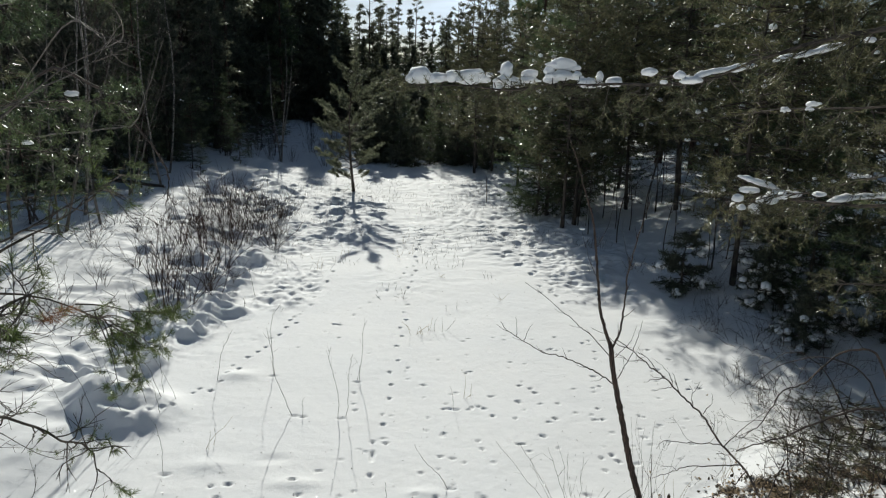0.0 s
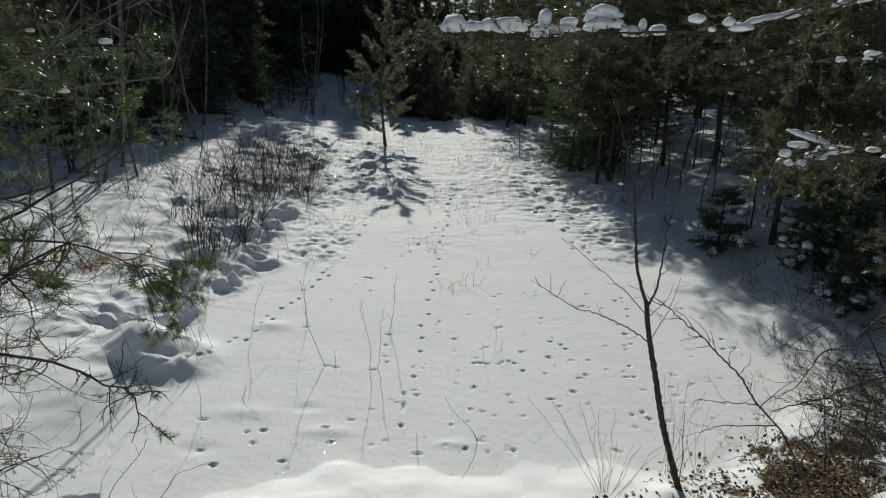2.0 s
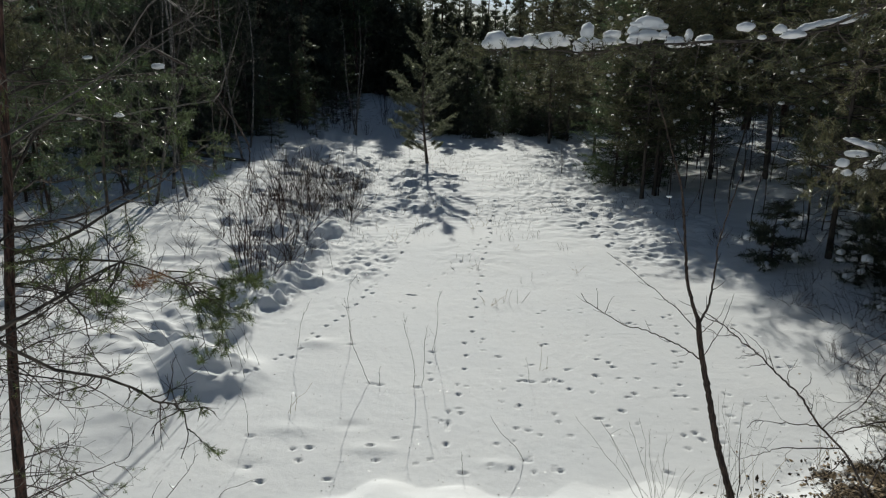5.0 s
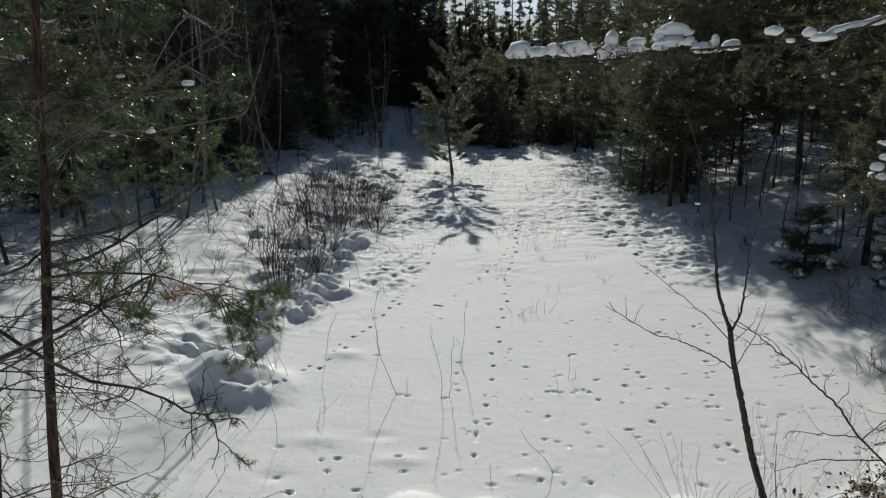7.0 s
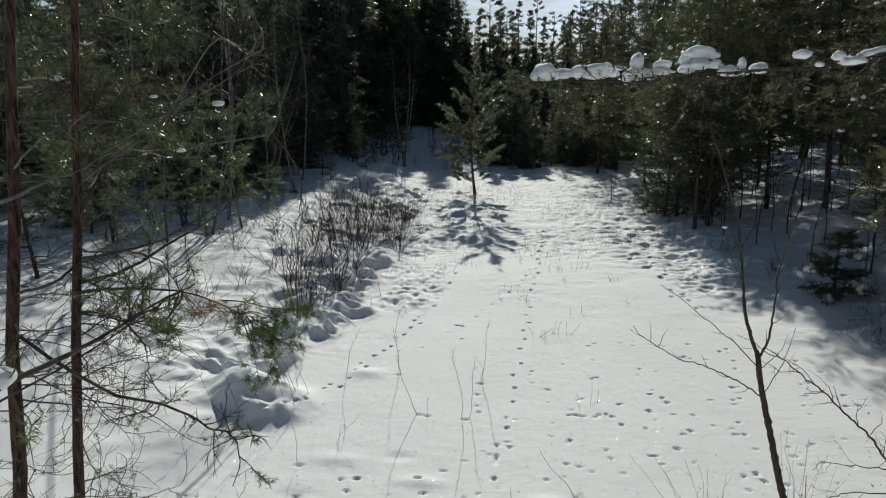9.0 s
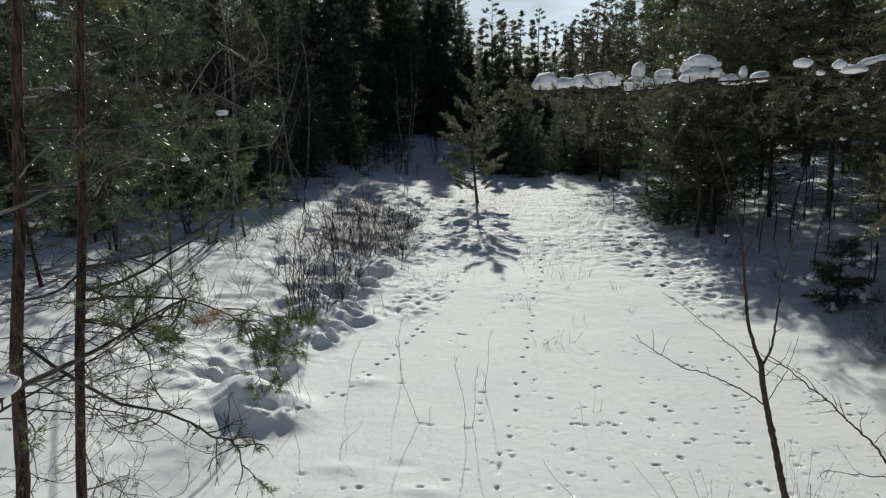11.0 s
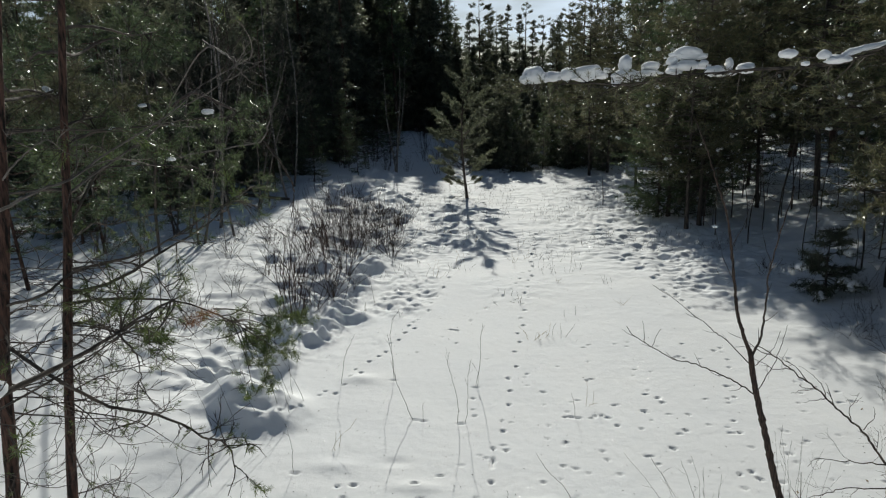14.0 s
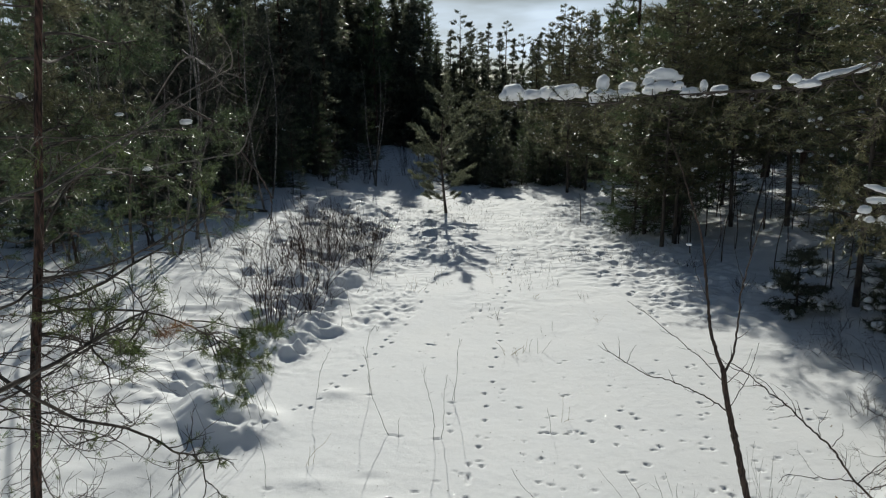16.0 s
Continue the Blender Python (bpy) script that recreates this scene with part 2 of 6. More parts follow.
    def mesh(self, name, mat, smooth=True):
        me = bpy.data.meshes.new(name)
        v = np.concatenate(self.v) if self.v else np.zeros((0, 3))
        tri = np.concatenate(self.tri) if self.tri else np.zeros((0, 3), int)
        quad = np.concatenate(self.quad) if self.quad else np.zeros((0, 4), int)
        me.vertices.add(len(v))
        me.vertices.foreach_set("co", v.astype(np.float32).ravel())
        me.loops.add(tri.size + quad.size)
        me.loops.foreach_set("vertex_index", np.r_[tri.ravel(), quad.ravel()].astype(np.int32))
        me.polygons.add(len(tri) + len(quad))
        me.polygons.foreach_set("loop_start", np.r_[np.arange(len(tri)) * 3, tri.size + np.arange(len(quad)) * 4].astype(np.int32))
        me.materials.append(mat)
        me.update(calc_edges=True)
        me.polygons.foreach_set("use_smooth", np.full(len(me.polygons), smooth))
        return me


def part(name, geo, mat, parent, label="", smooth=True, kind=""):
    ob = new(name, geo.mesh(name, mat, smooth))
    ob.parent = parent
    tagged(ob, kind=kind)
    if label:
        ob["label"] = label
    return ob


def thing(name, label, category, group="", at=(0, 0, 0)):
    ob = new(name)
    ob.location = at
    return tagged(ob, label, category, group)


def unit(v):
    v = np.asarray(v, float)
    return v / (np.linalg.norm(v, axis=-1, keepdims=True) + 1e-9)


def wiggle(a, b, rng, k=5, sag=0.0, rough=0.04):
    """A crooked line from a to b that sags in its middle."""
    a, b = np.asarray(a, float), np.asarray(b, float)
    s = np.linspace(0, 1, k)[:, None]
    span = np.linalg.norm(b - a)
    line = a + (b - a) * s
    line[:, 2] -= sag * span * 4 * s[:, 0] * (1 - s[:, 0])
    off = rng.normal(size=(k, 3)) * rough * span
    off[0] = 0
    off[-1] = 0
    if k > 6:
        for _ in range(2):
            off[1:-1] = (off[:-2] + 2 * off[1:-1] + off[2:]) / 4
        off *= 2.0
    return line + off


def smooth_line(points, per=6, rough=0.0, rng=None):
    """A rounded line through the points given."""
    pts = np.array(points, float)
    s = np.linspace(0, len(pts) - 1, per * (len(pts) - 1) + 1)
    p = np.stack([np.interp(s, np.arange(len(pts)), pts[:, c]) for c in range(3)], 1)
    for _ in range(3):
        p[1:-1] = (p[:-2] + 2 * p[1:-1] + p[2:]) / 4
    if rough:
        p[1:-1] += rng.normal(size=(len(p) - 2, 3)) * rough
    return p


def snow_lump(geo, centre, size, rng, detail=3, along=(1, 0)):
    """A rounded pillow of snow, flat below."""
    bm = bmesh.new()
    bmesh.ops.create_icosphere(bm, subdivisions=detail, radius=1.0)
    v = np.array([p.co[:] for p in bm.verts])
    f = np.array([[q.index for q in p.verts] for p in bm.faces])
    bm.free()
    seed = Vector(rng.uniform(-50, 50, 3))
    v = np.sign(v) * np.abs(v) ** 0.92
    bulge = np.array([noise.noise(Vector(p) * 0.9 + seed) * 0.3 + noise.noise(Vector(p) * 2.1 + seed) * 0.17 + noise.noise(Vector(p) * 4.6 + seed) * 0.07 for p in v])
    v = v * (1 + bulge[:, None])
    v[:, 2] = np.where(v[:, 2] < 0, v[:, 2] * 0.75, v[:, 2])
    v = v * np.asarray(size, float)
    turn = math.atan2(along[1], along[0])
    c, s = math.cos(turn), math.sin(turn)
    v = np.stack([v[:, 0] * c - v[:, 1] * s, v[:, 0] * s + v[:, 1] * c, v[:, 2]], 1)
    geo.add(v + np.asarray(centre), f)


def snow_ridge(geo, points, width, height, rng):
    """A long uneven roll of snow that lies along a limb."""
    p = smooth_line(points, 8)
    n, sides = len(p), 12
    s = np.linspace(0, 1, n)
    swell = np.sqrt(np.clip(np.minimum(s, 1 - s) * 7, 0.04, 1)) * (1 + 0.3 * np.interp(s, np.linspace(0, 1, 9), rng.uniform(-1, 1, 9)))
    ang = np.arange(sides) * 2 * np.pi / sides
    along = unit(p[-1] - p[0])
    side = unit(np.cross(along, [0, 0, 1.0]))
    up = np.where(np.sin(ang) < 0, np.sin(ang) * 0.4, np.sin(ang))
    rough = 1 + 0.06 * rng.normal(size=(n, sides))
    v = p[:, None] + side * (np.cos(ang)[None] * width * swell[:, None] * rough)[..., None] + np.array([0, 0, 1.0]) * (up[None] * height * swell[:, None] * rough)[..., None]
    i, j = np.meshgrid(np.arange(n - 1), np.arange(sides), indexing="ij")
    k = (j + 1) % sides
    caps = [[0, q + 1, q] for q in range(1, sides - 1)] + [[(n - 1) * sides, (n - 1) * sides + q, (n - 1) * sides + q + 1] for q in range(1, sides - 1)]
    geo.add(v, caps, np.stack([i * sides + j, i * sides + k, (i + 1) * sides + k, (i + 1) * sides + j], -1))


# ---- ground: frozen pond, banks, forest floor ----


def smooth_noise(x, y, scale, seed):
    """Value noise on a lattice, smoothed, for whole arrays."""
    r = np.random.default_rng(seed)
    table = r.random((256, 256))
    u, v = x / scale, y / scale
    i, j = np.floor(u).astype(int), np.floor(v).astype(int)
    fu, fv = u - i, v - j
    fu, fv = fu * fu * (3 - 2 * fu), fv * fv * (3 - 2 * fv)
    t = lambda a, b: table[a % 256, b % 256]
    return (t(i, j) * (1 - fu) + t(i + 1, j) * fu) * (1 - fv) + (t(i, j + 1) * (1 - fu) + t(i + 1, j + 1) * fu) * fv - 0.5


EDGE_L = ((0, -3.3), (4.0, -2.75), (5.6, -2.45), (7.4, -2.25), (10.2, -1.9), (14.6, -2.2), (20, -3.0), (26, -4.5), (34, -6))
EDGE_R = ((0, 1.6), (4.0, 2.1), (4.4, 2.6), (5.4, 3.75), (6.6, 4.05), (7.8, 3.95), (9.2, 3.35), (10.7, 2.85), (14, 3.2), (20, 3.9), (26, 4.6), (34, 6))


def step(a, b, x):
    s = np.clip((x - a) / (b - a), 0, 1)
    return s * s * (3 - 2 * s)


def drift(x, y, scale, seed):
    """Noise whose lattice is bent by coarser noise, so that lumps lie unevenly."""
    u = x + smooth_noise(x, y, scale * 1.7, seed + 100) * scale * 1.5
    v = y + smooth_noise(y, x, scale * 1.7, seed + 200) * scale * 1.5
    return smooth_noise(0.77 * u + 0.64 * v, 0.77 * v - 0.64 * u, scale, seed)


def ground_base(x, y):
    """Height of the snow without tracks, and how rough it lies."""
    x, y = np.asarray(x, float), np.asarray(y, float)
    wob = smooth_noise(x, y, 1.1, 3) * 0.7 + smooth_noise(0.8 * x + 0.6 * y, 0.8 * y - 0.6 * x, 0.42, 30) * 0.3 * step(6.5, 8, y)
    left = np.interp(y, *zip(*EDGE_L)) + wob - x
    right = x - np.interp(y, *zip(*EDGE_R)) + wob
    out = np.maximum(left, right)
    z = 0.13 * step(-0.1, 0.7, left) + 0.25 * step(0.5, 4, left) + 0.3 * step(6, 40, left)
    z += 0.08 * step(0, 0.7, right) + 0.55 * step(0.6, 6, right) + 0.4 * step(8, 40, right)
    near = np.interp(x, (-3, -1.6, -0.6, 0.6, 1.6), (3.7, 3.8, 4.3, 4.2, 4.25)) + smooth_noise(x, y, 0.9, 8) * 0.5 + smooth_noise(x, y, 0.3, 18) * 0.3 - y
    z += 0.05 * step(-0.25, 0.8, near) + 0.17 * np.clip(near, 0, 2) + 0.28 * np.clip(near - 1.2, 0, 3)
    far = step(31, 42, y)
    z += 0.8 * far + 0.25 * step(20, 30, y) * step(-3, -6, x)
    bank = step(-0.1, 0.5, out)
    xr, yr = 0.8 * x + 0.6 * y, 0.8 * y - 0.6 * x
    tuss = 0.085 * np.tanh(3.6 * drift(xr, yr, 0.62, 4)) + 0.075 * np.tanh(3.6 * drift(x, y, 0.34, 14)) + 0.1 * drift(yr, xr, 0.18, 5) + 0.04 * drift(xr, yr, 0.09, 15) + smooth_noise(x, y, 1.7, 6) * 0.2 - 0.05
    ruffle = step(10, 14, y + smooth_noise(x, y, 1.5, 16) * 4) * (0.5 + 0.5 * step(-1.6, -0.2, out + step(13, 17, y)))
    patchy = 0.45 + 0.9 * np.clip(smooth_noise(x, y, 1.3, 17) + 0.45, 0, 1)
    strip = (0.35 + 0.65 * step(3.2, 1.3, left)) * (0.18 + 0.82 * step(6.2, 7.2, y)) + 0.2 * step(13, 16, y)
    z += 0.95 * bank * tuss * patchy * strip * (0.75 + 0.25 * step(8, 10, y)) * (0.3 + 0.7 * step(-0.2, 0.6, left))
    z += tuss * 0.3 * np.exp(-(((x + 2.7) / 0.45) ** 2 + ((y - 5.85) / 0.4) ** 2))
    z += step(0.1, 0.8, near) * (smooth_noise(0.8 * x + 0.6 * y, 0.8 * y - 0.6 * x, 0.45, 19) * 0.04 + smooth_noise(0.6 * x - 0.8 * y, 0.8 * x + 0.6 * y, 0.21, 20) * 0.035 + smooth_noise(x, y, 0.1, 22) * 0.015)
    z += 0.07 * np.exp(-((x - 1.85) ** 2 + (y - 3.78) ** 2) / 0.02)
    z += np.maximum(ruffle, 0.2 * step(-0.4, 0.3, right)) * (1 - bank) * (0.012 * np.tanh(6 * drift(x * 0.45, y, 0.34, 9)) + drift(x * 0.6, y, 0.17, 10) * 0.075 + drift(0.8 * x, y, 0.09, 28) * 0.06)
    z += smooth_noise(x, y, 2.2, 11) * 0.03 + smooth_noise(0.8 * x + 0.6 * y, 0.8 * y - 0.6 * x, 0.6, 12) * 0.01 + smooth_noise(0.6 * x - 0.8 * y, 0.8 * x + 0.6 * y, 0.23, 29) * 0.003
    for cx, cy, wx, wy, rise in ((-0.75, 4.78, 0.2, 0.08, 0.03), (-1.55, 5.05, 0.25, 0.1, 0.03), (-1.0, 5.15, 0.12, 0.07, -0.02), (-1.75, 4.5, 0.15, 0.08, -0.025), (0.3, 4.6, 0.12, 0.06, 0.025), (-1.7, 6.9, 0.2, 0.12, 0.05)):
        z += 0.6 * rise * np.exp(-(((x - cx) / wx) ** 2 + ((y - cy) / wy) ** 2))
    crust = step(-0.5, 0.2, right) * step(3.0, 1.2, right) * step(8.5, 10.5, y)
    z += crust * (0.018 * np.tanh(5 * drift(0.6 * x, y, 0.24, 40)) + 0.07 * drift(0.55 * x + 0.3 * y, y, 0.12, 41) + 0.06 * drift(0.7 * x + 0.3 * y, y, 0.07, 42))
    fringe = step(-0.9, -0.1, left) * step(7, 9, y) * (1 - bank)
    z += fringe * np.clip(0.6 + 2 * smooth_noise(x, y, 0.8, 46), 0, 1.3) * (0.025 * np.tanh(4.5 * drift(0.8 * x, y, 0.26, 47)) + 0.06 * drift(x, y, 0.13, 48) + 0.05 * drift(x, y, 0.08, 49))
    belt = step(0.0, 0.35, left) * step(1.9, 0.8, left) * step(5.9, 6.7, y) * step(13, 10.5, y)
    z += belt * (0.04 * np.tanh(4.5 * drift(xr, yr, 0.31, 43)) + 0.055 * np.tanh(4.5 * drift(x, y, 0.18, 44)) + 0.07 * drift(x, y, 0.1, 45))
    # snowed-in hummock under the pine bough
    z += 0.3 * np.exp(-((((x + 2.62) / 0.45) ** 2 + ((y - 6.0) / 0.36) ** 2) ** 1.3)) * (1 + 0.6 * smooth_noise(xr, yr, 0.28, 33) + 0.35 * drift(x, y, 0.12, 34)) + 0.12 * np.exp(-(((x + 3.05) / 0.3) ** 2 + ((y - 6.3) / 0.25) ** 2))
    z += 0.1 * np.exp(-(((x + 2.9) / 0.5) ** 2 + ((y - 9.3) / 0.4) ** 2))
    z += 0.13 * np.exp(-(((x - 3.3) / 0.2) ** 2 + ((y - 3.55) / 0.13) ** 2)) + 0.06 * np.exp(-(((x - 2.6) / 0.2) ** 2 + ((y - 3.45) / 0.1) ** 2))
    return z


TRAIL = ((-0.13, 4.87), (-0.12, 5.42), (-0.03, 5.75), (0.03, 6.32), (0.05, 6.65), (0.03, 6.98), (0.13, 7.32), (0.12, 7.78), (0.19, 8.12), (0.17, 8.44), (0.26, 8.76), (0.23, 9.07), (0.30, 9.41), (0.27, 9.72), (0.37, 10.02),
         (0.33, 10.27), (0.39, 10.58), (0.41, 10.98), (0.49, 11.3), (0.46, 11.62), (0.53, 12.0), (0.52, 12.35), (0.59, 12.7), (0.57, 13.1), (0.64, 13.45), (0.63, 13.8), (0.68, 14.16), (0.68, 14.55), (0.74, 14.94))
TRAIL_JOINING = ((0.19, 10.77), (0.11, 10.47), (-0.03, 10.15), (-0.16, 9.77), (-0.29, 9.51), (-0.42, 9.27), (-0.5, 8.97), (-0.65, 8.06), (-0.86, 8.29), (-1.14, 7.74), (0.27, 11.1), (0.33, 11.5))
TRAIL_BANK = ((-1.13, 10.15), (-1.18, 9.78), (-1.18, 9.4), (-1.29, 8.99), (-1.35, 8.89), (-1.39, 8.75), (-1.29, 8.63), (-1.4, 8.46), (-1.45, 8.18), (-1.54, 8.06), (-1.55, 7.75), (-1.61, 7.59), (-1.7, 7.42), (-1.73, 7.08), (-1.82, 7.17),
              (-1.84, 6.95), (-1.85, 6.74), (-1.9, 6.51), (-2.03, 6.56), (-2.07, 6.45), (-2.15, 6.06), (-2.22, 5.97), (-2.31, 5.86), (-2.48, 5.73), (-1.05, 10.6), (-1.0, 11.2), (-0.95, 11.9))
PRINTS_NEAR = ((-1.43, 4.75), (-1.3, 4.78), (-1.34, 4.59), (-1.74, 4.5), (-1.58, 4.3), (-1.05, 4.35), (-0.78, 4.82), (-0.58, 4.95), (0.31, 4.89), (-0.7, 4.62), (0.0, 5.39))
PRINTS_POND = ((0.41, 6.63), (0.93, 6.94), (0.98, 6.97), (0.6, 6.05), (0.66, 6.06), (0.9, 6.08), (0.97, 6.1), (1.02, 6.05), (1.09, 5.89), (0.76, 6.43), (1.51, 7.22), (2.07, 7.59), (2.17, 7.56), (2.12, 7.62), (2.59, 7.81), (2.42, 6.79), (1.5, 6.57), (1.61, 6.5), (1.64, 6.39),
               (1.41, 6.21), (1.83, 6.13), (1.52, 5.48), (1.33, 5.21), (2.23, 6.01), (2.13, 5.78), (3.52, 6.68), (3.43, 6.43), (3.56, 6.46), (3.54, 7.26), (3.28, 6.96), (0.6, 5.11), (0.56, 5.55), (1.98, 5.09), (2.09, 5.13), (2.12, 5.03), (1.26, 5.34))


def footprints():
    """(x, y, turn, length, width, depth) of the pits that animals left in the snow."""
    r = np.random.default_rng(21)
    pits = []
    for places, turn, a, b, depth in ((TRAIL, 0.1, 0.03, 0.021, 0.035), (TRAIL_JOINING, -0.4, 0.023, 0.017, 0.028), (TRAIL_BANK, -0.4, 0.029, 0.02, 0.033), (PRINTS_NEAR, 1.3, 0.034, 0.018, 0.032), (PRINTS_POND, 1.35, 0.032, 0.018, 0.03)):
        for x, y in places:
            k = 1 + 0.1 * max(0, y - 7.5)
            pits.append((x, y, turn + r.normal() * 0.3, a * k * r.uniform(0.65, 1.2), b * k * r.uniform(0.7, 1.2), depth * min(k, 1.6) * r.uniform(0.8, 1.2)))
    # a long slide and two clods by the near end of the trail
    pits += [(-2.42, 3.86, 1.3, 0.11, 0.04, 0.05), (-2.32, 3.9, 1.6, 0.06, 0.03, 0.05), (-0.12, 5.2, 0.0, 0.06, 0.02, 0.035), (-0.12, 5.12, 0.1, 0.04, 0.018, 0.03), (-0.72, 8.57, 1.35, 0.08, 0.018, 0.035)]
    # small marks of snow fallen from the boughs
    for k in range(110):
        x, y = r.uniform(-0.4, 3.4), 4.5 + 3.6 * r.random() ** 1.3
        pits.append((x, y, r.uniform(-0.4, 0.4) + 1.4, r.uniform(0.014, 0.03), r.uniform(0.012, 0.018), r.uniform(0.012, 0.03)))
    # heavy trodden line along the far bank
    for k in range(60):
        q = k / 59
        pits.append((2.7 + 0.9 * math.sin(q * 2) + r.normal() * 0.14 - 1.9 * q, 9.6 + 9.0 * q + r.normal() * 0.1, r.uniform(0.6, 2.2), r.uniform(0.035, 0.07), r.uniform(0.025, 0.04), 0.035))
    # hollows melted round the dead stems
    for x, y in ((-0.93, 5.97), (-0.45, 5.9), (-0.34, 6.74), (-1.3, 6.9), (0.02, 4.47), (0.72, 6.05), (-1.86, 4.94), (0.55, 4.67), (-0.84, 5.94)):
        pits.append((x, y - 0.01, 1.5, 0.05, 0.022, 0.014))
    return pits


PITS = footprints()


def tracks(x, y):
    z = np.zeros_like(x)
    for px, py, turn, a, b, depth in PITS:
        near = (np.abs(x - px) < 0.35) & (np.abs(y - py) < 0.35)
        if not near.any():
            continue
        dx, dy = x[near] - px, y[near] - py
        c, s = math.cos(turn), math.sin(turn)
        u, v = (-s * dx + c * dy) / a, (c * dx + s * dy) / b
        r = np.sqrt(u * u + v * v)
        z[near] += -depth * (1 - step(0.7, 1.2, r)) + depth * 0.07 * np.exp(-((r - 1.55) / 0.35) ** 2)
    return z


def floor_z(x, y):
    return float(ground_base(np.array([float(x)]), np.array([float(y)]))[0])


def axis_steps(lo, hi, fine, reach_lo, reach_hi, soft_lo, soft_hi, cap):
    """Grid lines: fine from lo to hi, up to cap apart as far as the soft limits, and ever wider beyond."""
    mid = list(np.arange(lo, hi, fine))
    for sign, start, reach, soft in ((-1, lo, reach_lo, soft_lo), (1, mid[-1], reach_hi, soft_hi)):
        out, at, d = [], start, fine
        while (at - reach) * sign < 0:
            d = min(d * 1.02, cap) if (at - soft) * sign < 0 else d * 1.16
            at += sign * d
            out.append(at)
        mid = out[::-1] + mid if sign < 0 else mid + out
    return np.array(mid)


gx = axis_steps(-2.6, 3.6, 0.02, -900, 900, -8.0, 7.5, 0.11)
gy = axis_steps(4.2, 8.8, 0.021, -900, 8.8, 3.0, 8.8, 0.085)
gy = np.concatenate([gy[gy < 8.8], np.arange(8.8, 15.5, 0.038), axis_steps(15.5, 22.0, 0.08, 15.4, 1500, 15.4, 24.0, 0.1)])
gy = np.unique(np.round(gy, 5))
GX, GY = np.meshgrid(gx, gy)
GZ = ground_base(GX, GY) + tracks(GX, GY)
geo = Geo()
rows, cols = GX.shape
i, j = np.meshgrid(np.arange(rows - 1), np.arange(cols - 1), indexing="ij")
geo.add(np.stack([GX, GY, GZ], -1), None, np.stack([i * cols + j, i * cols + j + 1, (i + 1) * cols + j + 1, (i + 1) * cols + j], -1))
ground = new("ground", geo.mesh("ground", SNOW))
tagged(ground, "snow-covered frozen pond and banks with animal tracks", "ground", kind="structure")


def litter_at(x, y):
    """How thickly needles and dead leaves lie on the snow."""
    v = 1.2 * np.exp(-(((x - 2.95) / 1.1) ** 2 + ((y - 3.95 - 0.3 * (x - 2.95)) / 0.62) ** 2)) * np.clip(0.85 + 1.3 * smooth_noise(x, y, 0.42, 23) + 0.8 * smooth_noise(x, y, 0.17, 24), 0, 1.2)
    v -= 0.9 * np.exp(-(((x - 3.3) / 0.24) ** 2 + ((y - 3.55) / 0.15) ** 2)) + 0.8 * np.exp(-(((x - 2.6) / 0.25) ** 2 + ((y - 3.45) / 0.1) ** 2))
    v += 0.62 * np.exp(-(((x - 1.35) / 0.4) ** 2 + ((y - 3.62 + smooth_noise(x, y, 0.3, 26) * 0.2) / 0.1) ** 2)) * np.clip(0.75 + 1.6 * smooth_noise(x, y, 0.16, 25), 0, 1.3)
    v += 0.33 * step(4.6, 6.5, x) * step(30, 12, y) * step(2, 5, y) + 0.2 * step(-5, -8, x) + 0.4 * step(27, 33, y)
    return v + 0.5 * np.exp(-(((x - 4.7) / 0.8) ** 2 + ((y - 5.3) / 1.3) ** 2))


litter = litter_at(GX, GY)
att = ground.data.attributes.new("litter", "FLOAT", "POINT")
att.data.foreach_set("value", litter.ravel().astype(np.float32))

# ---- trees ----


